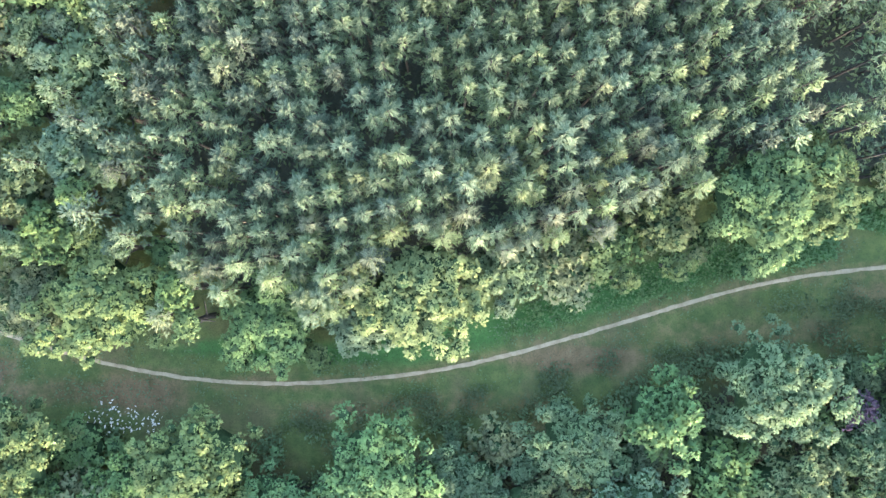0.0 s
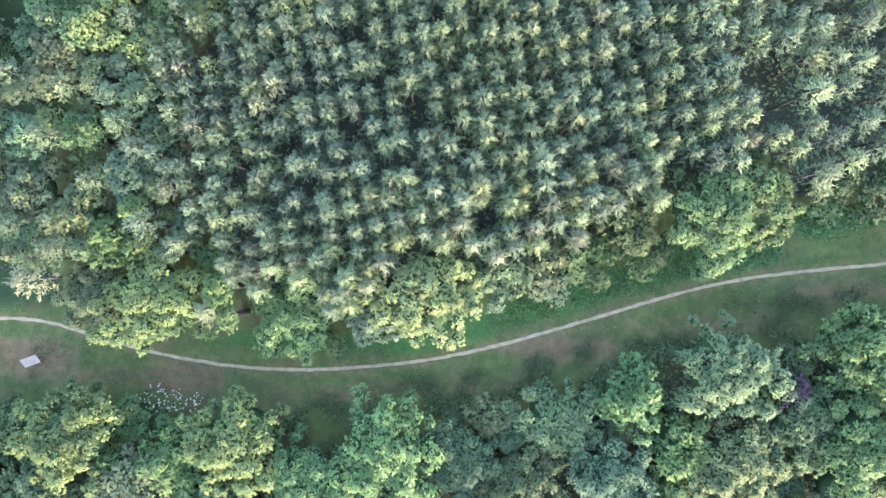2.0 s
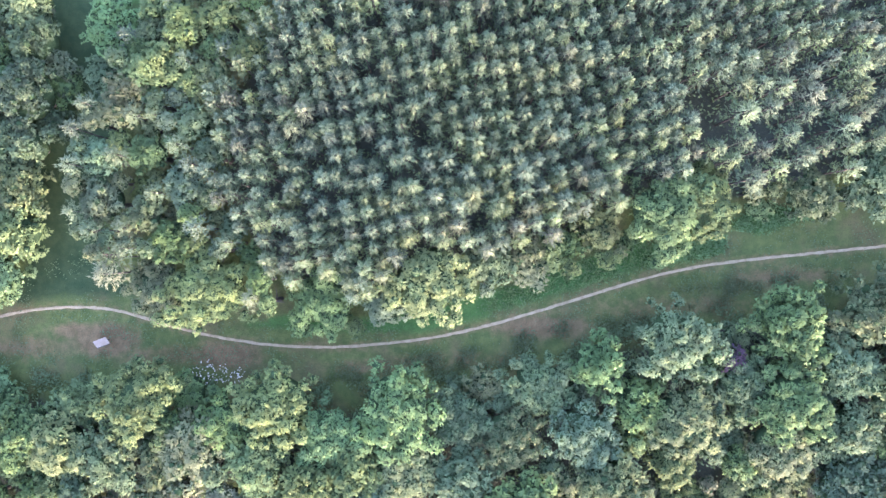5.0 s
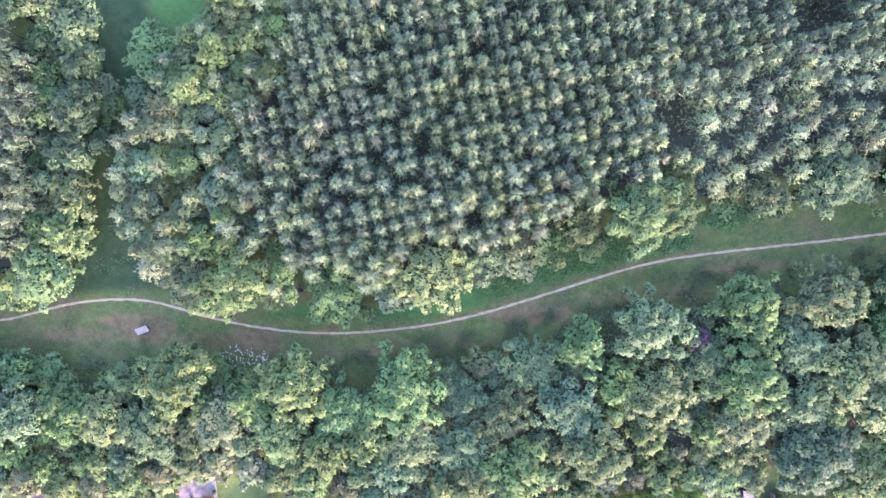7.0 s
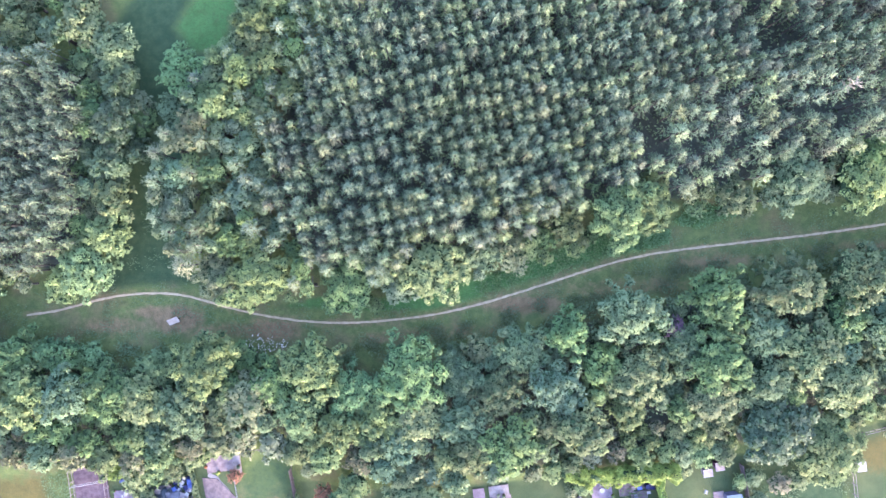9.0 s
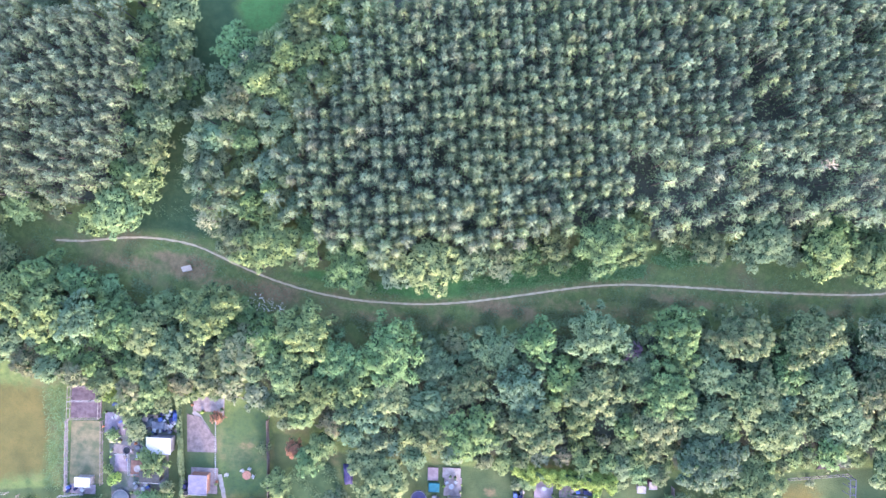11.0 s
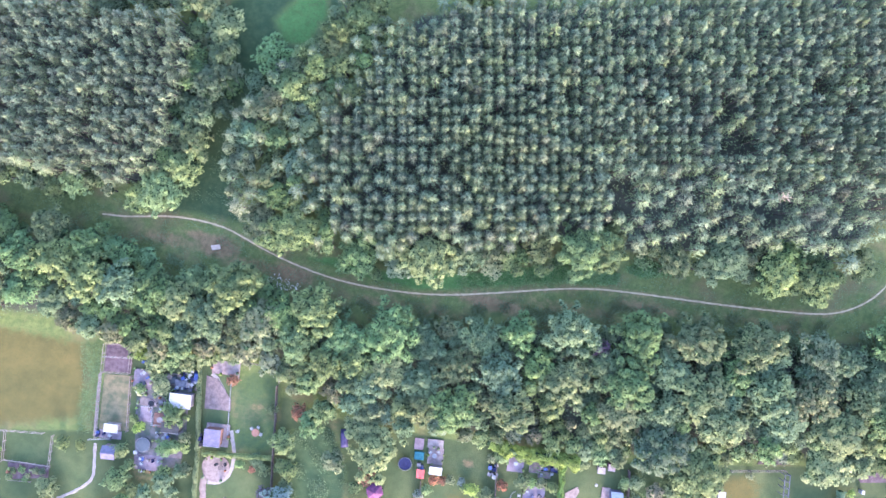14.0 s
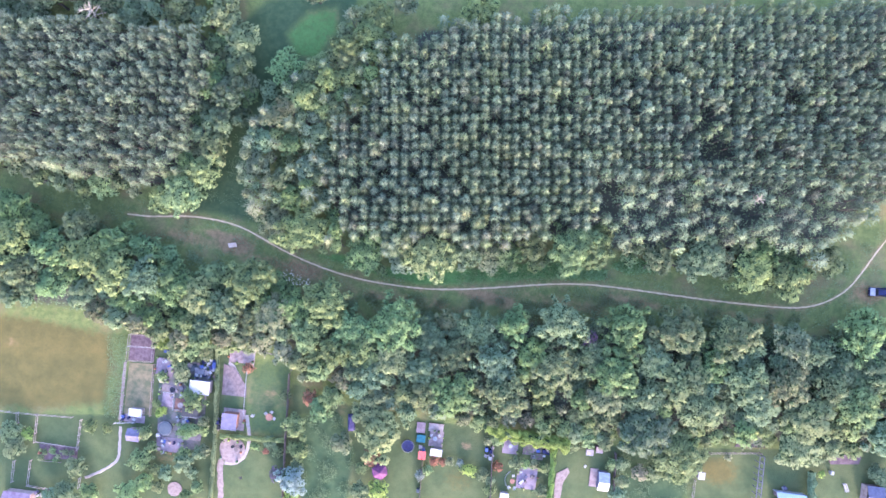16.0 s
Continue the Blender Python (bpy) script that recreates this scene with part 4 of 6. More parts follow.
_gb.inputs["Roughness"].default_value, _gb.inputs["Transmission Weight"].default_value = 0.12, 0.6


def block(w, d, h, x=0.0, y=0.0, z=0.0, bevel=0.0, bm=None, turn=0.0, tilt=0.0):
    """A box with eased edges, standing on z."""
    bm = bm or bmesh.new()
    m = pose(x, y, z, tilt, 0, turn) @ Matrix.Translation((0, 0, h / 2)) @ Matrix.Diagonal((w, d, h, 1))
    got = bmesh.ops.create_cube(bm, size=1.0, matrix=m)
    if bevel:
        edges = {e for v in got["verts"] for e in v.link_edges}
        bmesh.ops.bevel(bm, geom=list(edges), offset=bevel, segments=1, affect="EDGES")
    return bm


def disc(r, h, z=0.0, sides=28, taper=1.0, x=0.0, y=0.0, bm=None):
    bm = bm or bmesh.new()
    bmesh.ops.create_cone(bm, cap_ends=True, segments=sides, radius1=r, radius2=r * taper, depth=h, matrix=Matrix.Translation((x, y, z + h / 2)))
    return bm


def ring(r, thick, z=0.0, sides=28, minor=6):
    bm, rows = bmesh.new(), []
    for i in range(sides):
        a = 2 * math.pi * i / sides
        rows.append([bm.verts.new(((r + thick * math.cos(b)) * math.cos(a), (r + thick * math.cos(b)) * math.sin(a), z + thick * math.sin(b)))
                     for b in (2 * math.pi * k / minor for k in range(minor))])
    for i in range(sides):
        for k in range(minor):
            bm.faces.new((rows[i][k], rows[(i + 1) % sides][k], rows[(i + 1) % sides][(k + 1) % minor], rows[i][(k + 1) % minor]))
    return bm


def slab_patch(name, poly, material, label, thick=0.07, category="paving"):
    """Paving, bed or deck laid on the ground, with an eased edge."""
    bm = bmesh.new()
    top = [bm.verts.new((x, y, thick)) for x, y in poly]
    low = [bm.verts.new((x, y, -0.12)) for x, y in poly]
    bm.faces.new(top)
    n = len(poly)
    for i in range(n):
        bm.faces.new((low[i], low[(i + 1) % n], top[(i + 1) % n], top[i]))
    bmesh.ops.recalc_face_normals(bm, faces=bm.faces)
    me = bpy.data.meshes.new(name)
    bm.to_mesh(me)
    bm.free()
    me.materials.append(material)
    return tagged(new(name, me), label, category, kind="structure")


import itertools

LAYERS = itertools.count()


def rect_patch(name, x, y, w, d, material, label, thick=0.07, turn=TURN_G):
    thick += 0.004 * next(LAYERS)
    c, s = math.cos(radians(turn)), math.sin(radians(turn))
    return slab_patch(name, [(x + a * w / 2 * c - b * d / 2 * s, y + a * w / 2 * s + b * d / 2 * c) for a, b in ((-1, -1), (1, -1), (1, 1), (-1, 1))], material, label, thick)


def round_patch(name, x, y, r, material, label, thick=0.06):
    return slab_patch(name, [(x + r * (1 + 0.05 * math.sin(3 * a)) * math.cos(a), y + r * math.sin(a)) for a in (2 * math.pi * i / 30 for i in range(30))], material, label, thick)


def fence(points, label, height=1.5, gap=1.8, wood=None, boards=False, group="garden fences"):
    """Posts and rails along a line, boarded where asked."""
    wood = wood or PALE_WOOD
    base = thing("fence", points[0][0], points[0][1], 0, label, "fence", group)
    post = bpy.data.meshes.new("post")
    bm = block(0.12, 0.12, height + 0.1, bevel=0.015)
    bm.to_mesh(post), bm.free()
    post.materials.append(wood)
    for (ax, ay), (bx, by) in zip(points, points[1:]):
        length, turn = math.hypot(bx - ax, by - ay), math.degrees(math.atan2(by - ay, bx - ax))
        n = max(1, round(length / gap))
        ox, oy = ax - points[0][0], ay - points[0][1]
        for i in range(n + 1):
            k = i / n
            under("post", post, base, at=pose(ox + (bx - ax) * k, oy + (by - ay) * k, -0.1, 0, 0, turn))
        mid = pose(ox + (bx - ax) / 2, oy + (by - ay) / 2, 0, 0, 0, turn)
        for z in (0.3, height - 0.15):
            part("rail", block(length - 0.02, 0.06, 0.10, 0, 0.02, z, 0.01), wood, base, at=mid)
        if boards:
            board = bpy.data.meshes.new("board")
            bm = block(0.14, 0.025, height, 0, -0.05, 0.05)
            bm.to_mesh(board), bm.free()
            board.materials.append(wood)
            for i in range(int(length / 0.15)):
                under("board", board, base, at=mid @ Matrix.Translation((-length / 2 + 0.08 + i * 0.15, 0, -0.04 * (i % 2))))
    return base


def shed(x, y, w, d, h, label, wall, roof, turn=TURN_G, flat=False, name="shed"):
    """A small timber building: boarded walls, door, window and a felted roof."""
    base = thing(name, x, y, 0, label, "shed", "sheds", turn)
    for s in (-1, 1):
        part("wall", block(w, 0.06, h, 0, s * (d / 2 - 0.03), 0), wall, base)
        part("wall", block(0.06, d - 0.124, h, s * (w / 2 - 0.03), 0, 0), wall, base)
    if flat:
        part("roof", block(w + 0.3, d + 0.3, 0.10, 0, 0, h, 0.03, tilt=3), roof, base)
        part("roof_trim", block(w + 0.34, 0.06, 0.16, 0, -d / 2 - 0.17, h - 0.10), WHITE, base)
    else:
        a = 22
        half = (d / 2 + 0.2) / math.cos(radians(a))
        for s in (-1, 1):
            part("roof_slope", block(w + 0.3, half, 0.06, 0, s * (d / 4 + 0.1), h + (d / 4 - 0.1) * math.tan(radians(a)) , 0.015, tilt=-s * a), roof, base)
        part("ridge", block(w + 0.32, 0.14, 0.06, 0, 0, h + d / 2 * math.tan(radians(a)) + 0.03, 0.02), roof, base)
    door = part("door", block(0.75, 0.05, min(1.8, h - 0.1), w * 0.15, -d / 2 - 0.04, 0.03, 0.01), PALE_WOOD, base)
    part("handle", block(0.04, 0.05, 0.12, w * 0.15 + 0.3, -d / 2 - 0.09, 0.9), BLACK, door)
    part("window", block(0.5, 0.05, 0.4, -w * 0.25, -d / 2 - 0.04, h * 0.55, 0.01), GLASS, base)
    return base


def hedge(points, width, height, kind, label, density=70.0):
    """A clipped hedge: leaf sprigs over filler lumps coloured dark for its inner shade."""
    rng = np.random.default_rng(len(bpy.data.objects))
    P, N, cores = [], [], []
    for (ax, ay), (bx, by) in zip(points, points[1:]):
        L = math.hypot(bx - ax, by - ay)
        d, q = np.array([bx - ax, by - ay, 0]) / L, np.array([-(by - ay), bx - ax, 0]) / L
        n = int(L * (width + 2 * height) * density)
        s, a = rng.uniform(0, L, n), rng.uniform(0.06, 0.94, n) * math.pi
        wob = np.array([1 + 0.65 * noise.noise((v * 0.75, u * 1.4, ax)) for v, u in zip(s, a)])
        c, e = np.cos(a), np.sin(a)
        cx, cz = np.sign(c) * np.abs(c) ** 0.9 * width / 2 * wob, np.abs(e) ** 0.5 * height * wob * rng.uniform(0.9, 1.04, n)
        P.append(np.array([ax, ay, 0]) + s[:, None] * d + cx[:, None] * q + cz[:, None] * np.array([0, 0, 1]))
        N.append(unit(c[:, None] * q + e[:, None] * np.array([0, 0, 1]) + rng.normal(size=(n, 3)) * 0.45))
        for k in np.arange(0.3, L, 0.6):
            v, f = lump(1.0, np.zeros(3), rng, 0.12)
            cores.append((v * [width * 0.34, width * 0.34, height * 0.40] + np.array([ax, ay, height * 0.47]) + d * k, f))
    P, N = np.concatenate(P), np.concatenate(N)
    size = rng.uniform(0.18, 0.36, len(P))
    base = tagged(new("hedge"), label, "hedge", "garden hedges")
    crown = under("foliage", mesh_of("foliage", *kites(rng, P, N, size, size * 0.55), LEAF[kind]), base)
    under("hedge_shade_core", mesh_of("hedge_shade_core", *joined(cores), CORE_SHADE), crown)
    return base


def chair(x, y, turn, material, label="white plastic garden chair on the lawn"):
    base = thing("garden_chair", x, y, 0.03, label, "chair", "garden chairs", turn)
    part("seat", block(0.5, 0.5, 0.05, 0, 0, 0.40, 0.015), material, base)
    part("backrest", block(0.5, 0.05, 0.5, 0, 0.24, 0.42, 0.015, tilt=-10), material, base)
    for a in (-1, 1):
        part("armrest", block(0.06, 0.48, 0.04, a * 0.26, 0, 0.62, 0.01), material, base)
        for b in (-1, 1):
            part("leg", block(0.05, 0.05, 0.40, a * 0.21, b * 0.2, 0, 0.008), material, base)
    return base


def table(x, y, r, material, label, turn=0.0):
    base = thing("garden_table", x, y, 0.03, label, "table", "garden tables", turn)
    part("tabletop", disc(r, 0.05, 0.68, 20), material, base)
    for i in range(4):
        a = math.pi / 4 + i * math.pi / 2
        part("leg", block(0.07, 0.07, 0.70, 0.6 * r * math.cos(a), 0.6 * r * math.sin(a), 0, 0.01), material, base)
    return base


def trampoline(x, y, r):
    base = thing("trampoline", x, y, 0, "round navy trampoline with pale blue padding on a lawn", "trampoline")
    part("mat", disc(r * 0.86, 0.02, 0.72, 36), NAVY, base, "dark navy jumping mat")
    part("padding", ring(r * 0.93, 0.10, 0.73, 36, 6), POND, base, "pale grey-blue edge padding")
    part("frame", ring(r, 0.03, 0.70, 36, 5), GREY, base)
    for i in range(6):
        a = i * math.pi / 3
        part("leg", block(0.05, 0.05, 0.75, r * 0.97 * math.cos(a), r * 0.97 * math.sin(a), -0.03), GREY, base)


def raised_bed(x, y, w, d, turn=TURN_G, label="timber-edged vegetable bed with dark soil"):
    base = thing("raised_bed", x, y, 0, label, "planter", "raised beds", turn)
    part("soil", block(w - 0.08, d - 0.08, 0.25, 0, 0, -0.05), SOIL, base)
    for s in (-1, 1):
        part("board", block(w, 0.05, 0.32, 0, s * d / 2, -0.04, 0.01), PALE_WOOD, base)
        part("board", block(0.05, d - 0.06, 0.32, s * w / 2, 0, -0.04, 0.01), PALE_WOOD, base)
    rng = np.random.default_rng(int(abs(x * 10)))
    n = int(w * d * 14)
    P = np.column_stack([rng.uniform(-w / 2.3, w / 2.3, n), rng.uniform(-d / 2.3, d / 2.3, n), rng.uniform(0.22, 0.4, n)])
    N = unit(rng.normal(size=(n, 3)) * 0.5 + [0, 0, 1])
    under("vegetables", mesh_of("vegetables", *kites(rng, P, N, rng.uniform(0.15, 0.35, n), rng.uniform(0.1, 0.2, n)), LEAF["G"]), base)


def info_board(x, y, turn):
    """A sloping pale board on two posts."""
    base = thing("information_board", x, y, 0, "pale sloping information board on two wooden posts beside the footpath", "sign", "", turn)
    panel = part("panel", block(1.7, 1.0, 0.05, 0, 0, 0.85, 0.01, tilt=25), BOARD, base, "pale blank weathered panel")
    part("frame", block(1.78, 0.06, 0.09, 0, -0.5, 0.60, 0.01), DARK_WOOD, panel)
    for s in (-1, 1):
        part("post", block(0.12, 0.12, 0.95, s * 0.6, 0.05, -0.12, 0.015), DARK_WOOD, base)
    return base


def gazebo(x, y, w, h, cloth, label, turn):
    """A six-sided canopy with a small crown vent on slim poles."""
    base = thing("gazebo", x, y, 0, label, "gazebo", "", turn)
    bm = bmesh.new()
    bmesh.ops.create_cone(bm, cap_ends=False, segments=6, radius1=w * 0.58, radius2=0.22, depth=0.8, matrix=Matrix.Translation((0, 0, h + 0.40)))
    bmesh.ops.solidify(bm, geom=bm.faces[:], thickness=0.03)
    canopy = part("canopy", bm, cloth, base)
    part("vent", disc(0.34, 0.16, h + 0.80, 6, 0.3), cloth, canopy)
    for i in range(6):
        a = math.radians(60 * i)
        part("pole", block(0.06, 0.06, h + 0.08, w * 0.54 * math.cos(a), w * 0.54 * math.sin(a), -0.05), GREY, base)
        q = a + math.pi / 6
        part("valance", block(0.03, w * 0.57, 0.22, w * 0.502 * math.cos(q), w * 0.502 * math.sin(q), h - 0.2, turn=60 * i + 30), cloth, canopy)


def bin_at(x, y, material, label):
    base = thing("wheelie_bin", x, y, 0.02, label, "bin", "wheelie bins", TURN_G)
    part("body", block(0.6, 0.7, 1.0, 0, 0, 0.02, 0.04), material, base)
    part("lid", block(0.64, 0.76, 0.08, 0, 0.01, 1.02, 0.03), material, base)
    for s in (-1, 1):
        part("wheel", block(0.06, 0.2, 0.2, s * 0.28, 0.33, -0.02, 0.04), BLACK, base)


def playhouse(x, y, roof, label):
    base = thing("playhouse", x, y, 0, label, "playhouse", "", TURN_G)
    part("wall", block(1.3, 1.5, 1.1, 0, 0, 0, 0.03), WHITE, base)
    for s in (-1, 1):
        part("roof_slope", block(0.85, 1.75, 0.06, s * 0.36, 0, 1.22, 0.01), roof, base)
    part("door", block(0.5, 0.04, 0.85, 0, -0.77, 0.02), roof, base)


def covered_stack(x, y, w, d, h, cover, label, turn=TURN_G):
    """A stack under a sagging tarpaulin."""
    base = thing("covered_stack", x, y, 0, label, "tarpaulin", "", turn)
    rng = np.random.default_rng(int(abs(x * 7)))
    nx, ny = 12, 10
    v = []
    for j in range(ny):
        for i in range(nx):
            a, b = i / (nx - 1) * 2 - 1, j / (ny - 1) * 2 - 1
            edge = max(abs(a), abs(b))
            z = h * (1 if edge < 0.75 else 1 - (edge - 0.75) * 3.8) * (0.75 + 0.25 * rng.random()) if edge < 0.99 else 0.02
            v.append((a * w / 2, b * d / 2, z))
    i = (np.arange(ny - 1)[:, None] * nx + np.arange(nx - 1)).ravel()
    under("sheet", mesh_of("sheet", v, np.stack([i, i + 1, i + nx + 1, i + nx], 1), cover), base)
    part("stack", block(w * 0.8, d * 0.8, h * 0.5, 0, 0, 0), DARK_WOOD, base)


def greenhouse(x, y, w, d, turn):
    base = thing("greenhouse", x, y, 0, "long glass greenhouse with pale blue-white framing", "greenhouse", "", turn)
    n = int(w / 0.75)
    for i in range(n + 1):
        q = -w / 2 + i * w / n
        for s in (-1, 1):
            part("rafter", block(0.06, d / 2 / 0.85, 0.06, q, s * d / 4, 1.8 + d / 8, tilt=-s * 28), WHITE, base)
            part("upright", block(0.06, 0.06, 1.7, q, s * d / 2, 0), WHITE, base)
    for i in range(n):
        q = -w / 2 + (i + 0.5) * w / n
        for s in (-1, 1):
            part("pane", block(w / n - 0.08, d / 2 / 0.87, 0.01, q, s * d / 4, 1.83 + d / 8, tilt=-s * 28), GLASS, base)
            part("pane", block(w / n - 0.08, 0.01, 1.6, q, s * (d / 2 + 0.005), 0.05), GLASS, base)
    part("ridge", block(w + 0.1, 0.1, 0.08, 0, 0, 1.82 + d / 4 * 1.06, 0.02), WHITE, base)
    part("bench", block(w * 0.92, d * 0.3, 0.75, 0, d * 0.25, 0), DARK_WOOD, base)


def pergola(points, width, label):
    """Two rails on posts with cross bars, like a ladder laid over a walk."""
    (ax, ay), (bx, by) = points
    L, turn = math.hypot(bx - ax, by - ay), math.degrees(math.atan2(by - ay, bx - ax))
    base = thing("pergola", (ax + bx) / 2, (ay + by) / 2, 0, label, "pergola", "", turn)
    for s in (-1, 1):
        part("rail", block(L, 0.10, 0.14, 0, s * width / 2, 2.0, 0.01), LILAC, base)
    n = int(L / 1.3)
    for i in range(n + 1):
        q = -L / 2 + 0.06 + i * (L - 0.12) / n
        part("crossbar", block(0.09, width - 0.10, 0.10, q, 0, 2.02, 0.01), LILAC, base)
        for s in (-1, 1):
            part("post", block(0.09, 0.09, 2.02, q, s * width / 2, -0.02), LILAC, base)


def bench(x, y, turn, material, label):
    base = thing("garden_bench", x, y, 0.02, label, "bench", "", turn)
    for i in range(4):
        part("slat", block(1.8, 0.11, 0.04, 0, -0.2 + i * 0.13, 0.42, 0.008), material, base)
    for i in range(3):
        part("back_slat", block(1.8, 0.04, 0.10, 0, 0.28, 0.52 + i * 0.14, 0.008), material, base)
    for s in (-1, 1):
        part("leg", block(0.07, 0.5, 0.42, s * 0.8, 0, 0, 0.01), material, base)
        part("armrest", block(0.07, 0.5, 0.05, s * 0.85, 0, 0.64, 0.01), material, base)


def car(x, y, turn, paint, label):
    """A parked car: shaped body, glazed cabin and four wheels."""
    base = thing("car", x, y, 0, label, "car", "", turn)
    bm = block(4.2, 1.75, 0.62, 0, 0, 0.28, 0.12)
    body = part("body", bm, paint, base)
    bm = bmesh.new()
    bmesh.ops.create_cone(bm, cap_ends=True, segments=4, radius1=1.0, radius2=0.78, depth=0.55, matrix=pose(-0.25, 0, 1.16, 0, 0, 0) @ Matrix.Diagonal((1.65, 1.05, 1, 1)) @ pose(0, 0, 0, 0, 0, 45))
    part("cabin", bm, BLACK, body, "dark glazed cabin")
    part("roof", block(1.7, 1.15, 0.05, -0.25, 0, 1.42, 0.02), paint, body)
    part("bonnet", block(1.1, 1.6, 0.05, 1.45, 0, 0.88, 0.02), WHITE, body, "pale reflecting bonnet")
    for s in (-1, 1):
        part("headlight", block(0.06, 0.35, 0.14, 2.09, s * 0.6, 0.6, 0.02), WHITE, body)
        for q in (-1.3, 1.35):
            bm = bmesh.new()
            bmesh.ops.create_cone(bm, cap_ends=True, segments=20, radius1=0.32, radius2=0.32, depth=0.2, matrix=pose(q, s * 0.82, 0.31, 90, 0, 0))
            wheel = part("wheel", bm, BLACK, base)
            bm = bmesh.new()
            bmesh.ops.create_cone(bm, cap_ends=True, segments=12, radius1=0.19, radius2=0.17, depth=0.22, matrix=pose(q, s * 0.83, 0.31, 90, 0, 0))
            part("rim", bm, GREY, wheel)


def stones(points, size, label, material):
    """Edging stones set one by one along a curve."""
    base = thing("stone_edging", points[0][0], points[0][1], 0, label, "edging")
    rng = np.random.default_rng(4)
    v, f = lump(1.0, np.zeros(3), rng, 0.15)
    me = mesh_of("stone", v * [1, 0.8, 0.6], f, material)
    p = np.array(points)
    s = np.concatenate([[0], np.cumsum(np.hypot(*np.diff(p, axis=0).T))])
    for k in np.arange(0, s[-1], size * 2.6):
        at = (np.interp(k, s, p[:, 0]) - p[0, 0], np.interp(k, s, p[:, 1]) - p[0, 1], size * 0.3)
        under("stone", me, base, at=Matrix.Translation(at) @ Matrix.Scale(size * rng.uniform(0.8, 1.2), 4) @ pose(0, 0, 0, 0, 0, rng.uniform(0, 360)))


def bush(kind, x, y, r, h, label):
    return tree(kind, x, y, r * 1.25, h * 1.15, "garden bushes", "bush", label)


# beside the footpath
info_board(-42.56, -11.02, 20)
car(91.38, 9.48, 190, NAVY, "dark blue parked car with a pale bonnet beside the trees")

# hen run and long plot
slab_patch("pen_floor", [(-59.45, -34.08), (-54.24, -33.25), (-53.60, -38.73), (-58.80, -39.56)], PEN, "trodden lilac-brown earth of an animal pen", 0.04, "soil")
fence([(-59.45, -34.08), (-54.24, -33.25), (-53.60, -38.73), (-58.80, -39.56), (-59.45, -34.08)], "pale timber rail fence round an earth pen", 1.4)
fence([(-59.12, -36.57), (-53.92, -35.75)], "white painted rail dividing an earth pen", 1.4, wood=WHITE)
path_strip("garden_path", [(-59.5, -40.2), (-58.9, -45.0), (-57.9, -52.4)], 0.55, rng, "pale pinkish path along a narrow plot", PINK)
slab_patch("long_plot", [(-58.56, -40.11), (-53.47, -39.31), (-51.77, -49.92), (-57.24, -51.18)], STRAW, "narrow plot of dry straw-coloured grass", 0.03, "grass")
fence([(-59.07, -39.98), (-57.32, -52.42)], "weathered rail fence along a narrow plot", 1.2)
fence([(-53.12, -39.23), (-51.54, -49.87)], "grey rail fence along a narrow plot", 1.2, wood=DECK)
shed(-54.31, -49.53, 2.4, 1.4, 1.6, "small white-roofed garden store", PALE_WOOD, WHITE, flat=True)
rect_patch("yard", -54.87, -51.37, 4.4, 1.6, SLAB, "lilac-grey paved yard")
fence([(-58.53, -53.06), (-54.71, -52.06)], "white painted garden gate and rail", 1.0, wood=WHITE)
shed(-53.62, -54.14, 2.4, 2.2, 1.9, "garden shed with a lilac-grey felt roof", DECK, LILAC)
path_strip("garden_path", [(-57.41, -53.66), (-56.86, -56.59), (-56.24, -60.36), (-57.14, -61.79), (-59.15, -63.72), (-62.32, -65.92)], 0.6, rng, "pale concrete garden path across a lawn", CONCRETE)

# left lawns
fence([(-87.76, -56.72), (-83.01, -56.00), (-78.94, -55.55), (-67.53, -53.91)], "pale rail fence between field and lawns", 1.1)
fence([(-78.94, -55.55), (-78.45, -57.64)], "short pale rail fence", 1.1)
fence([(-74.75, -55.08), (-74.05, -60.79)], "pale rail fence along a lawn", 1.0)
fence([(-74.0, -60.7), (-69.5, -60.3), (-65.0, -60.0)], "low pale rail between a lawn and a bed", 0.7)
fence([(-65.56, -53.95), (-64.96, -60.29)], "grey rail fence along a lawn", 1.0)
slab_patch("flower_bed", [(-73.24, -61.09), (-65.16, -59.97), (-64.86, -62.34), (-72.26, -64.29)], PEN, "dug flower bed with dark soil", 0.05, "soil")
fence([(-72.24, -64.41), (-67.96, -63.79)], "low pale board edging a flower bed", 0.4)
fence([(-77.37, -65.59), (-76.84, -69.99)], "pale board fence on a lawn", 1.0)
fence([(-74.01, -64.69), (-73.54, -69.97), (-68.19, -69.71)], "pale board fence round a lawn", 1.0)
shed(-74.23, -72.82, 5.5, 3.2, 2.1, "large shed with a pinkish felt roof", DECK, MAUVE)
fence([(-63.05, -65.96), (-62.83, -67.99)], "short white garden gate", 1.1, wood=WHITE)
bush("L", -75.47, -59.11, 1.2, 1.6, "bright lime-green bush on a lawn")
bush("O", -77.44, -62.23, 2.2, 2.0, "olive garden bush beside a lawn fence")
bush("D", -78.87, -59.16, 2.2, 1.9, "dark garden bush beside a lawn fence")
bush("D", -65.01, -68.59, 2.2, 2.6, "blue-green garden conifer hedge bush")
bush("D", -67.30, -70.82, 2.0, 2.6, "blue-green garden conifer bush")
bush("O", -64.13, -63.42, 1.7, 2.2, "olive bush between two lawns")
bush("Y", -62.86, -54.63, 1.3, 1.8, "yellow-green bush at the corner of a lawn")
bush("Y", -59.57, -54.12, 1.1, 1.6, "yellow-green bush beside a lawn")
bush("G", -60.10, -67.71, 1.8, 2.2, "green garden bush beside a path")
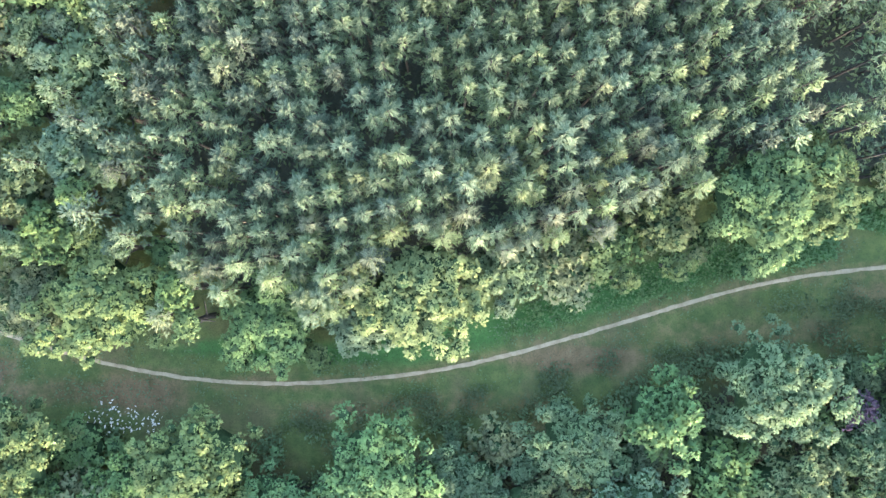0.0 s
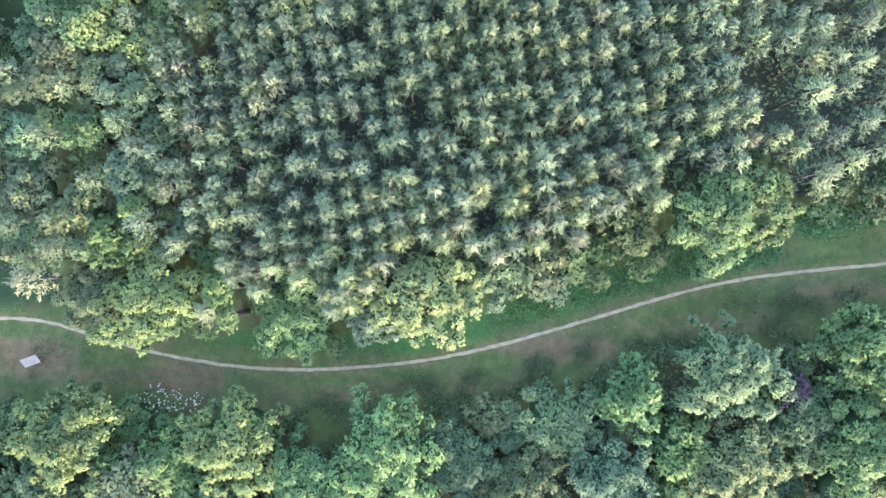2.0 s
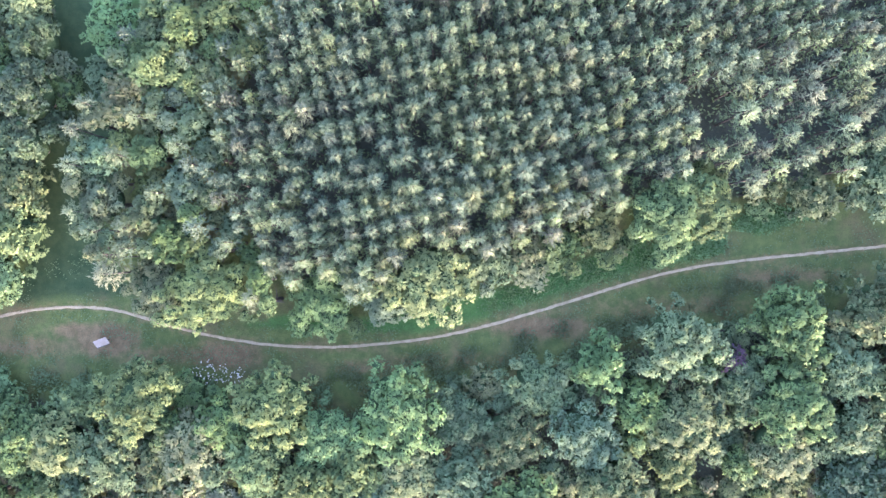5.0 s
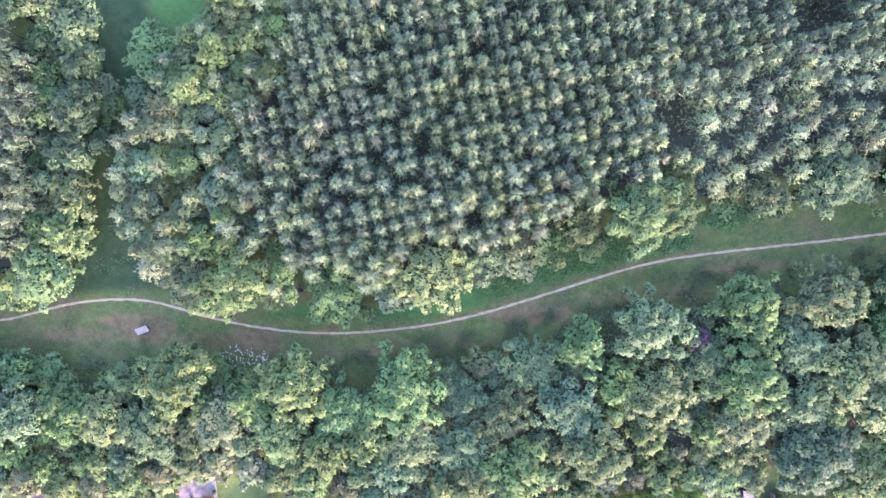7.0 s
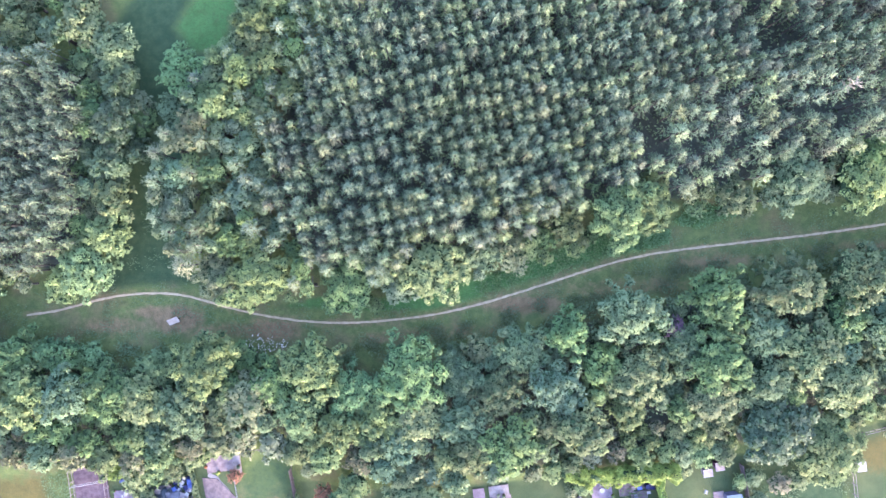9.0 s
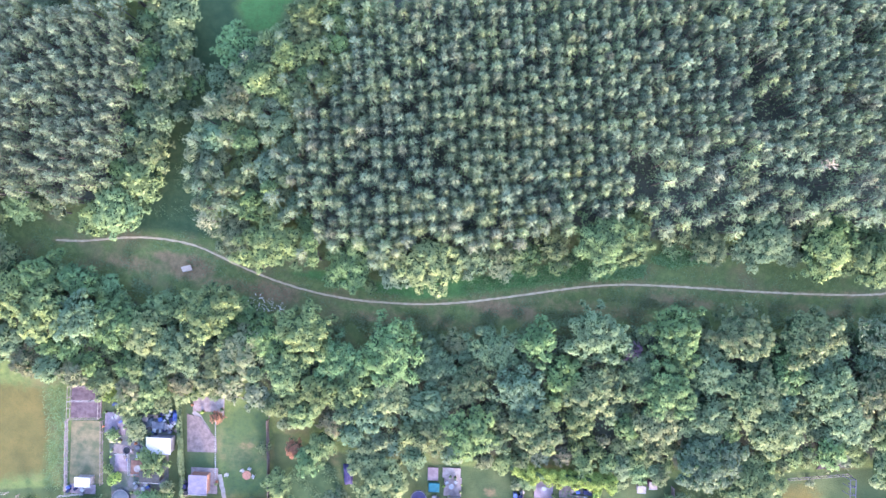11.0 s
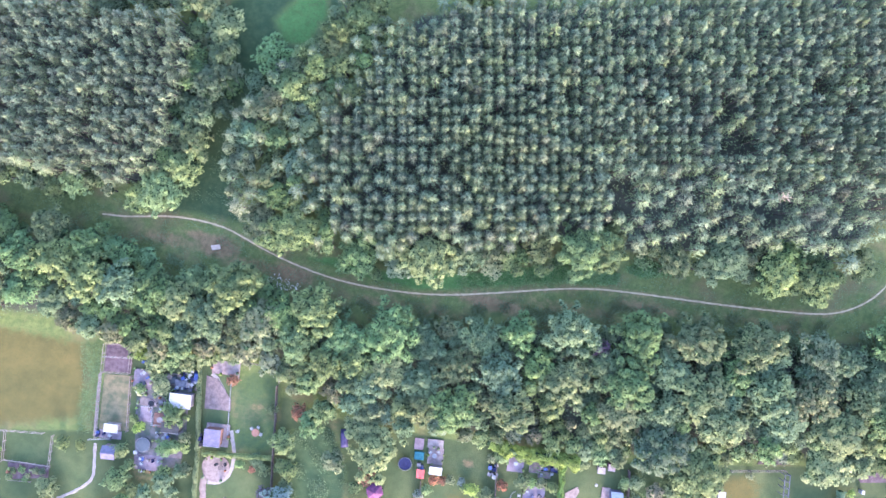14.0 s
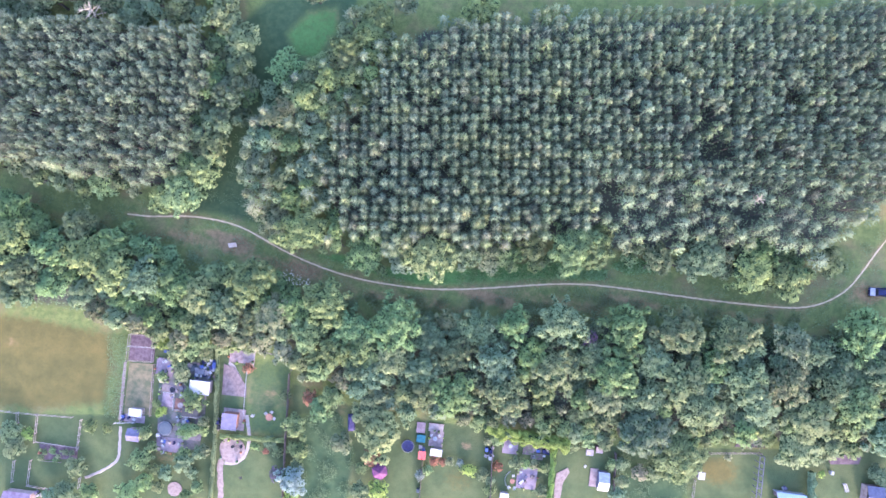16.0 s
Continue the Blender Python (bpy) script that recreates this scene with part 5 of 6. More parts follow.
bush("G", -52.02, -65.84, 2.2, 2.5, "green garden bush at a lawn's edge")
bush("Y", -51.19, -58.86, 2.0, 2.6, "yellow-green garden shrub on a lawn")
bush("Y", -51.50, -53.23, 1.6, 2.4, "yellow-green garden shrub beside a shed")
bush("G", -49.26, -63.02, 1.8, 2.4, "green garden shrub beside a lawn")

for args in (("O", -71.5, -62.2, 0.6, 0.8), ("G", -70.0, -61.6, 0.7, 0.8), ("W", -68.6, -62.6, 0.5, 0.7), ("O", -67.2, -61.3, 0.7, 0.9), ("D", -65.9, -61.2, 0.6, 0.8), ("G", -68.9, -63.3, 0.6, 0.7), ("O", -72.0, -63.6, 0.7, 0.9)):
    bush(*args, "low plant in a dug flower bed")

# cluttered yard
bush("L", -51.75, -34.12, 1.4, 1.8, "lime-yellow bush beside an earth pen")
slab_patch("yard", [(-52.31, -37.94), (-44.24, -36.83), (-41.76, -39.07), (-40.33, -48.51), (-40.11, -54.82), (-48.91, -55.98), (-51.07, -45.48)], YARD, "worn mossy ground of a cluttered yard", 0.045)
rect_patch("yard", -51.01, -39.36, 3.6, 3.8, SLAB, "lilac-grey paved garden yard")
bench(-50.82, -35.89, 8, BLUE, "blue painted garden bench on paving")
rect_patch("terrace", -48.9, -43.5, 3.4, 1.5, PINK, "pinkish paved strip round a small pond")
rect_patch("terrace", -48.9, -45.9, 2.3, 2.9, SLAB, "lilac-grey paved garden terrace")
pond = thing("pond", -48.3, -43.6, 0, "small dark garden pond with a stone rim", "pond")
part("water", disc(0.62, 0.06, 0.12, 24), BLACK, pond), part("rim", ring(0.66, 0.09, 0.17), SLAB, pond)
covered_stack(-51.0, -41.7, 0.95, 2.1, 0.8, CREAM, "long stack under a cream cover")
fence([(-49.9, -44.4), (-47.75, -44.2), (-47.2, -47.6), (-45.6, -47.3)], "white low rail round a terrace", 0.9, wood=WHITE)
rect_patch("timber_deck", -45.47, -46.40, 3.4, 2.8, BRICK_RED, "red-brown timber deck", 0.12)
table(-45.76, -46.22, 0.6, PALE_WOOD, "pale wooden round table on a deck")
shed(-43.05, -46.82, 3.2, 1.7, 1.9, "low black-roofed garden store", DARK_WOOD, BLACK, flat=True)
covered_stack(-40.75, -36.5, 1.1, 2.0, 0.9, BLUE, "heap under a crumpled blue tarpaulin")
covered_stack(-42.9, -36.2, 1.5, 1.0, 0.7, NAVY, "low heap under a dark navy sheet", 30)
covered_stack(-45.4, -38.3, 2.2, 1.7, 0.7, POND, "heap under a dark grey sheet", 20)
covered_stack(-43.49, -38.49, 2.6, 1.6, 0.8, GREY, "heap of grey rubble sacks")
shed(-42.24, -41.26, 3.9, 2.5, 2.1, "bright white flat-roofed cabin among garden clutter", GREY, WHITE, flat=True)
bush("G", -43.01, -44.12, 2.2, 2.8, "round green garden tree beside a cabin")
bush("Y", -50.63, -41.14, 1.0, 1.3, "cream-green bush on a yard")
bush("O", -46.54, -39.35, 1.9, 2.4, "olive garden bush beside a yard")
bush("O", -47.88, -37.24, 1.6, 2.2, "olive garden bush under trees")
bush("L", -49.16, -48.08, 0.8, 1.2, "small lime bush on a terrace")
pool = thing("pool", -47.93, -51.73, 0, "round covered paddling pool, grey-blue", "pool")
part("wall", disc(1.45, 0.7, -0.02, 30), POND, pool), part("cover", disc(1.42, 0.10, 0.68, 30, 0.8), POND, pool), part("rim", ring(1.45, 0.06, 0.69), GREY, pool)
rect_patch("terrace", -46.43, -55.05, 5.6, 3.0, SLAB, "lilac-grey paved terrace among shrubs")
rect_patch("terrace", -42.76, -52.37, 5.0, 1.6, DECK, "weathered boarded walk between shrubs")
chair(-47.25, -56.82, 40, WHITE), chair(-45.40, -54.20, 200, NAVY, "dark blue garden chair on a terrace")
round_patch("terrace", -43.28, -63.97, 1.5, PINK, "pale oval gravel patch")
for args in (("Y", -42.76, -55.83, 1.33, 2.0), ("Y", -41.59, -50.35, 1.4, 2.2), ("Y", -47.82, -60.27, 1.25, 2.0), ("D", -45.38, -60.31, 1.4, 2.2), ("O", -40.19, -59.12, 1.17, 2.0), ("Y", -38.37, -61.73, 1.33, 2.0),
             ("Y", -46.45, -63.59, 1.25, 2.0), ("O", -39.38, -54.69, 1.25, 2.4), ("G", -40.28, -63.99, 1.09, 1.8), ("O", -40.02, -48.17, 1.09, 2.2), ("G", -49.46, -55.79, 1.09, 2.0)):
    bush(*args, "garden shrub in a planted border")

for args in (("O", -48.6, -34.7, 1.9, 3.4), ("Y", -45.6, -34.0, 1.8, 3.2), ("O", -42.6, -33.9, 1.7, 3.0), ("O", -39.6, -32.0, 1.6, 3.0), ("Y", -37.0, -30.9, 1.5, 3.0), ("O", -34.2, -30.9, 1.4, 2.8)):
    bush(*args, "olive bush overhanging the top of a garden")
for args in (("G", -43.2, -51.0, 1.7, 2.2), ("O", -42.2, -57.4, 1.9, 2.6), ("Y", -39.7, -49.9, 1.1, 2.0), ("O", -38.5, -53.9, 1.1, 2.2), ("L", -49.8, -48.9, 0.8, 1.2), ("Y", -50.6, -47.0, 0.8, 1.3), ("O", -44.6, -41.0, 1.0, 1.6)):
    bush(*args, "garden shrub growing in a cluttered yard")

# garden with the oval lawn
hedge([(-40.63, -33.31), (-38.74, -42.65), (-37.38, -49.67), (-36.25, -56.74), (-35.08, -65.02)], 0.75, 1.3, "O", "narrow sunlit olive hedge between gardens")
hedge([(-36.2, -50.5), (-30.57, -49.75), (-22.75, -48.5)], 0.9, 1.4, "Y", "clipped yellow-green hedge across a garden")
rect_patch("terrace", -35.66, -33.64, 5.2, 2.6, DECK, "lilac-grey paved terrace under trees")
rect_patch("yard", -33.57, -33.16, 1.3, 4.4, PALE_WOOD, "pale boarded walk beside a lawn")
slab_patch("bed", [(-39.0, -35.9), (-36.70, -36.07), (-33.31, -39.5), (-32.9, -41.7), (-38.0, -42.3)], SOIL, "raked brown garden bed", 0.04, "soil")
path_strip("garden_path", [(-38.07, -35.41), (-36.53, -36.28), (-35.17, -37.92), (-34.33, -39.44)], 0.7, rng, "pale curved garden path", CONCRETE)
stones([(-34.01, -36.07), (-33.42, -40.21), (-32.43, -46.70)], 0.14, "white stones edging a lawn", WHITE)
bush("R", -33.47, -35.39, 1.0, 1.2, "orange-brown shrub at a lawn's edge")
rect_patch("yard", -34.37, -46.78, 4.6, 4.4, DECK, "red-brown boarded yard round a shed", 0.05)
shed(-34.72, -46.86, 2.9, 3.1, 2.0, "garden shed with a lilac-blue felt roof", BRICK_RED, LILAC, flat=True)
bin_at(-37.28, -47.94, NAVY, "dark blue wheeled bin"), bin_at(-36.93, -48.95, BLACK, "black wheeled bin beside a hedge")
round_patch("terrace", -33.3, -53.2, 2.7, PINK, "round pinkish gravel terrace")
path_strip("garden_path", [(-32.00, -45.38), (-30.7, -48.4), (-30.1, -51.2), (-30.4, -54.0), (-32.0, -55.9), (-34.4, -56.2)], 0.75, rng, "pale curved paved path", CONCRETE)
path_strip("garden_path", [(-35.2, -55.4), (-34.9, -57.7), (-34.0, -61.1), (-33.0, -66.0)], 1.2, rng, "pale paved path along a lawn", PINK)
table(-27.06, -44.49, 0.75, BRICK_RED, "orange-brown round wooden garden table on a lawn")
chair(-27.92, -43.95, 60, WHITE), chair(-26.81, -43.45, -20, WHITE), chair(-26.05, -44.62, 250, WHITE), chair(-30.49, -45.03, 90, WHITE)
table(-32.2, -52.6, 0.5, DARK_WOOD, "small dark table on a gravel terrace")
chair(-31.5, -51.8, 210, BLACK, "black garden chair on a gravel terrace"), chair(-33.1, -52.2, 120, BLACK, "black garden chair on a gravel terrace")
fence([(-24.92, -34.59), (-23.68, -41.63), (-22.66, -48.24), (-20.21, -61.59)], "dark boarded garden fence", 1.7, wood=DARK_WOOD, boards=True)
fence([(-31.63, -31.49), (-25.85, -31.63), (-24.71, -33.93)], "pale rail fence under the trees", 1.1)
chair(-30.12, -58.38, 30, BLACK, "black garden chair on a lawn")
for args in (("G", -28.68, -51.01, 1.0, 1.2), ("R", -26.11, -51.63, 0.7, 0.9), ("Y", -23.80, -51.10, 1.0, 1.4), ("D", -25.58, -49.70, 1.2, 1.4), ("Y", -20.61, -49.16, 1.3, 2.2), ("O", -19.11, -53.05, 1.4, 1.8),
             ("L", -18.87, -59.42, 1.3, 1.6), ("O", -24.71, -39.19, 1.0, 1.8)):
    bush(*args, "small shrub in a garden border")

# dark lawn, gazebo and trampoline
covered_stack(-10.0, -41.9, 1.5, 3.6, 0.9, VIOLET, "long stack under a violet-blue tarpaulin", 12)
gazebo(-1.9, -49.9, 3.0, 2.1, PLUM, "garden gazebo with a plum-coloured canopy", 25)
bush("R", -3.9, -47.7, 1.7, 2.3, "deep red ornamental shrub beside a gazebo")
bush("Y", -5.79, -50.35, 1.2, 1.6, "yellow-green shrub beside a gazebo")
bush("L", -1.05, -54.10, 2.0, 2.4, "bright yellow-green garden bush")
bush("O", -5.39, -54.74, 1.8, 2.6, "olive garden bush beside a lawn")
trampoline(2.61, -43.89, 1.35)
rect_patch("terrace", 4.46, -39.68, 1.8, 2.2, SLAB, "purple-grey paved corner")
sandpit = thing("sandpit", 4.96, -41.89, 0, "square teal plastic sandpit beside a deck", "sandpit", "", TURN_G)
part("tray", block(1.9, 1.6, 0.3, 0, 0, -0.02, 0.06), TEAL, sandpit), part("lid", block(1.8, 1.5, 0.05, 0, 0, 0.28, 0.02), TEAL, sandpit)
rect_patch("timber_deck", 8.11, -41.28, 3.0, 3.2, DECK, "weathered brown timber deck", 0.15)
rect_patch("terrace", 7.58, -38.96, 3.1, 1.7, PALE_WOOD, "pale boarded deck", 0.14)
shed(8.62, -43.48, 2.2, 1.2, 1.9, "narrow white-roofed garden store", PALE_WOOD, WHITE, flat=True)
playhouse(5.91, -44.96, RED, "children's playhouse with a pinkish red roof")
table(7.83, -41.10, 0.45, WHITE, "white round table on a deck"), chair(7.00, -40.68, 30, WHITE), chair(8.51, -40.34, -40, WHITE)
for args in (("R", 8.65, -45.69, 1.0, 1.1), ("R", 10.43, -45.53, 0.8, 0.9), ("W", 11.79, -45.09, 0.8, 1.0), ("Y", 7.78, -47.71, 1.0, 1.4), ("L", 16.18, -45.78, 1.4, 1.5), ("Y", 14.97, -45.81, 0.9, 1.2),
             ("O", 19.26, -46.03, 1.2, 1.5), ("B", 6.44, -49.23, 0.9, 1.4), ("B", 14.02, -44.82, 0.8, 1.0), ("R", 21.77, -43.76, 1.1, 1.2), ("O", 21.02, -46.84, 0.9, 1.4), ("Y", 21.26, -48.96, 1.1, 1.4),
             ("Y", 20.43, -37.90, 1.5, 2.0), ("O", 18.83, -38.87, 1.0, 1.6)):
    bush(*args, "flowering shrub in a garden border")
bin_at(18.87, -40.88, BLUE, "blue wheeled bin beside a fence"), bin_at(19.76, -41.04, NAVY, "navy wheeled bin beside a fence"), bin_at(19.97, -42.46, WHITE, "white water butt beside a fence")
bin_at(6.76, -52.45, POND, "pale blue wheeled bin on a lawn")
fence([(6.34, -46.32), (7.63, -55.17)], "dark low garden fence", 1.3, wood=DARK_WOOD, boards=True)
fence([(19.91, -39.54), (21.99, -51.86)], "dark boarded garden fence", 1.6, wood=DARK_WOOD, boards=True)

# patio and beds
rect_patch("terrace", 23.66, -39.41, 3.2, 2.9, SLAB, "pale lilac paved terrace")
table(23.58, -39.07, 0.4, WHITE, "small white table on a terrace")
raised_bed(27.47, -39.02, 2.2, 2.2), raised_bed(30.00, -37.83, 2.0, 2.4), raised_bed(29.55, -40.13, 2.4, 1.2)
bin_at(30.64, -38.54, NAVY, "navy compost bin beside vegetable beds"), chair(30.88, -39.58, 10, WHITE)
rect_patch("terrace", 28.47, -45.01, 4.2, 4.6, SLAB, "lilac paved terrace with loose furniture")
stones([(24.82, -44.51), (24.14, -45.27), (24.06, -46.51), (24.67, -47.59), (25.82, -47.81)], 0.13, "ring of pale edging stones", WHITE)
table(25.56, -46.16, 0.5, BRICK_RED, "orange-brown round table on a terrace"), chair(25.56, -45.07, 10, WHITE), chair(26.34, -47.45, 170, WHITE), chair(25.16, -47.60, 140, WHITE)
shed(24.52, -49.57, 1.5, 1.6, 1.5, "small pinkish-white garden store", PALE_WOOD, WHITE, flat=True)
hedge([(32.86, -35.96), (32.57, -38.46), (33.43, -44.35), (33.96, -49.35)], 1.1, 1.6, "L", "narrow bright lime hedge between gardens")
hedge([(17.59, -35.81), (20.75, -36.30), (25.07, -36.53), (29.86, -36.16), (35.16, -35.92)], 2.8, 3.0, "L", "tall sunlit lime-yellow hedge along the gardens")
for args in (("O", 35.67, -33.19, 1.8, 2.4), ("Y", 38.80, -33.68, 1.6, 2.2), ("O", 42.43, -33.69, 1.7, 2.2), ("Y", 15.70, -35.72, 1.5, 2.2)):
    bush(*args, "overgrown shrub at the foot of the trees")
for args in (("O", 25.40, -42.20, 1.3, 1.5), ("G", 27.40, -41.98, 1.0, 1.2), ("Y", 31.24, -41.83, 1.2, 1.8), ("O", 31.83, -46.53, 1.3, 1.6), ("O", 29.13, -41.59, 0.9, 1.2), ("Y", 36.32, -36.06, 1.2, 1.4)):
    bush(*args, "low shrub between garden beds")
slab_patch("terrace", [(34.39, -42.67), (36.44, -40.98), (36.99, -41.83), (36.11, -44.35), (36.34, -48.56), (35.18, -48.82), (34.49, -44.72)], PINK, "curved pinkish paved path", 0.05)
shed(39.9, -36.5, 1.2, 0.9, 1.2, "small pale cream garden store", PALE_WOOD, PALE_WOOD, flat=True)
shed(41.7, -35.5, 1.1, 1.0, 1.3, "small plum-painted garden store", PLUM, DECK, flat=True)
shed(43.76, -41.61, 2.0, 3.4, 2.0, "white-roofed summer house beside a lawn", LILAC, WHITE)
rect_patch("timber_deck", 42.09, -41.75, 1.6, 3.8, DECK, "weathered deck beside a summer house", 0.12)
chair(39.80, -39.72, 70, WHITE)
bush("Y", 44.96, -37.94, 1.2, 1.6, "yellow-green bush beside a lawn")
fence([(45.29, -35.53), (47.09, -46.08)], "dark garden fence beside a lawn", 1.5, wood=DARK_WOOD, boards=True)
for args in (("N", 50.6, -38.2, 1.6, 2.4), ("O", 53.8, -37.6, 1.5, 2.2), ("Y", 58.8, -37.0, 1.6, 2.6), ("O", 47.65, -40.71, 1.5, 2.0), ("O", 46.86, -37.26, 1.4, 2.0), ("D", 47.38, -43.79, 1.5, 1.8)):
    bush(*args, "olive bush along a garden fence")

# right-hand lawns
shed(63.5, -36.0, 1.1, 1.2, 1.4, "small white-roofed shed at a lawn's corner", PALE_WOOD, WHITE, flat=True)
fence([(64.61, -31.21), (74.87, -28.85)], "thin pale rail fence above a lawn", 1.2)
fence([(62.73, -37.36), (63.14, -42.38)], "pale rail fence beside a lawn", 1.2)
pergola([(74.58, -29.16), (75.88, -39.68)], 0.95, "narrow blue-grey pergola between two lawns")
greenhouse(82.48, -36.70, 6.2, 2.6, TURN_G)
hedge([(85.83, -30.10), (87.18, -37.08)], 1.4, 1.8, "D", "dark clipped hedge between lawns")
slab_patch("bed", [(69.5, -28.9), (75.6, -27.6), (76.0, -26.0), (70.2, -27.2)], PEN, "dark purplish earth bed under trees", 0.05, "soil")
slab_patch("bed", [(88.30, -26.00), (95.86, -24.63), (95.71, -26.61), (89.95, -27.93)], PEN, "dark earth bed under trees", 0.05, "soil")
bench(93.76, -31.92, -60, WHITE, "white painted garden bench on a lawn")
bin_at(90.06, -29.49, WHITE, "white water butt on a lawn")
bush("L", 88.15, -30.17, 0.7, 0.9, "small yellow bush on a lawn")
shed(98.97, -31.93, 3.4, 3.6, 2.1, "garden shed with a lilac-blue felt roof", DECK, LILAC)
bush("D", 98.19, -27.26, 1.6, 2.2, "dark bush beside a shed")
bush("O", 100.30, -28.58, 1.8, 2.2, "olive bush beside a shed")
bush("W", 68.43, -31.33, 0.7, 0.7, "low pale shrub on a lawn")


def plant_pot(x, y, r, kind):
    """A terracotta or grey pot with a leafy plant."""
    base = thing("plant_pot", x, y, 0.04, "potted garden plant standing on paving", "plant pot", "plant pots")
    part("pot", disc(r * 0.7, r * 1.2, 0, 12, 1.35), BRICK_RED if kind != "D" else GREY, base)
    rng = np.random.default_rng(int(abs(x * 31 + y * 17)) % 9999)
    under("plant", mesh_of("plant", *lump(r * 0.9, np.array([0, 0, r * 1.6]), rng, 0.42, 2), LEAF[kind]), base)


rng = np.random.default_rng(5)
for x, y, w, d, n in ((-51.01, -39.36, 4.0, 4.2, 9), (-48.51, -44.89, 5.0, 6.0, 11), (-46.43, -55.05, 6.0, 3.6, 9), (-35.66, -33.64, 5.6, 3.0, 6), (-33.3, -53.2, 4.4, 4.4, 6), (23.66, -39.41, 3.6, 3.2, 6),
                      (28.47, -45.01, 4.6, 5.0, 10), (8.11, -41.28, 3.2, 3.6, 6), (-34.37, -46.78, 5.0, 4.8, 7), (-45.22, -49.64, 5.0, 2.0, 6), (-69.32, -62.15, 7.0, 1.6, 9)):
    for _ in range(n):  # pots stand round the rim of each terrace
        a = rng.uniform(0, 2 * math.pi)
        c, q = math.cos(a), math.sin(a)
        k = 0.5 / max(abs(c), abs(q))
        plant_pot(float(x + w * c * k * 0.92), float(y + d * q * k * 0.92), float(rng.uniform(0.16, 0.32)), "GYRWDOL"[int(rng.integers(7))])


def crate(x, y, w, d, h, turn, material):
    """Odds and ends of a yard: a lidded box or a tied sack."""
    base = thing("crate", x, y, 0.02, "storage crate among the clutter of a yard", "crate", "yard clutter", turn)
    part("box", block(w, d, h, 0, 0, 0, 0.02), material, base)
    part("lid", block(w + 0.05, d + 0.05, 0.05, 0, 0, h, 0.015), material, base)


rng = np.random.default_rng(9)
for x, y, w, d, n in ((-45.05, -38.60, 3.0, 3.4, 10), (-41.61, -38.67, 4.0, 1.6, 14), (-42.0, -36.9, 3.4, 2.8, 18), (-44.0, -49.0, 4.0, 2.0, 6), (-48.6, -53.8, 3.0, 1.2, 5), (-45.6, -43.5, 2.0, 2.0, 5), (-50.87, -39.94, 2.4, 4.6, 7), (-46.42, -44.41, 4.2, 2.2, 8), (-55.54, -51.64, 4.0, 1.2, 7), (-37.18, -48.40, 1.2, 2.2, 6),
                      (19.61, -41.44, 1.6, 3.0, 7), (29.86, -38.84, 4.4, 3.4, 9), (28.36, -44.55, 3.4, 3.6, 7), (81.94, -35.37, 5.0, 1.6, 7), (5.33, -43.51, 1.6, 2.0, 4), (-46.35, -55.40, 5.0, 2.4, 8), (-72.11, -71.35, 5.0, 1.5, 6)):
    for _ in range(n):
        crate(float(x + rng.uniform(-w, w) / 2), float(y + rng.uniform(-d, d) / 2), *(float(q) for q in rng.uniform(0.25, 0.75, 3)), float(rng.uniform(0, 90)),
              (WHITE, GREY, LILAC, BLUE, DARK_WOOD, PALE_WOOD, NAVY, WHITE)[int(rng.integers(8))])


# ---- meadow herbs, undergrowth ----
def scatter(name, poly, count, rng, size, rise, kinds, label, patch=0.0, blades=3, spread=0.3, clear=False):
    """Leafy herbs too many to count: tufts of leaf blades, thicker in drifts."""
    lo, hi = np.min(poly, 0), np.max(poly, 0)
    p = rng.uniform(lo, hi, (count * 9, 2))
    p = p[inside(poly, p[:, 0], p[:, 1])]
    if patch:
        p = p[np.array([noise.noise((x * 0.35, y * 0.35, 3.0)) > patch * (rng.random() - 0.2) for x, y in p])] if len(p) else p
    p = p[np.array([np.min(np.hypot(*(TRACK - q).T)) for q in p]) > 0.55][:count] if clear else p[:count]
    P = np.repeat(np.column_stack([p, np.full(len(p), -0.04)]), blades, 0)
    n = len(P)
    P += np.column_stack([rng.normal(size=(n, 2)) * spread, rng.uniform(rise[0], rise[1], n)])
    N = unit(rng.normal(size=(n, 3)) * 0.6 + [0, 0, 0.8])
    s = rng.uniform(*size, n)
    return tagged(new(name, mesh_of(name, *kites(rng, P, N, s, s * 0.5), LEAF[kinds])), label, "plants", kind="stuff")


rng = np.random.default_rng(77)
TRACK = np.array([v.co[:2] for v in bpy.data.objects["path"].data.vertices][::6])
SOUTH_VERGE = [(-74.62, -12.35), (-60.73, -14.07), (-40.90, -15.04), (-18.39, -17.22), (3.16, -15.34), (28.38, -8.35), (57.94, -4.62), (84.61, 0.88), (87.97, -3.22), (59.00, -9.25), (29.31, -12.40), (4.09, -19.40), (-17.33, -21.86), (-39.84, -19.69), (-73.68, -16.42)]
VERGE_LOW = [(-13.95, -15.23), (4.82, -11.91), (27.72, -5.45), (57.36, -2.08), (79.66, 1.32), (85.27, -2.01), (58.60, -7.52), (28.91, -10.66), (3.77, -18.01), (-17.99, -18.96)]
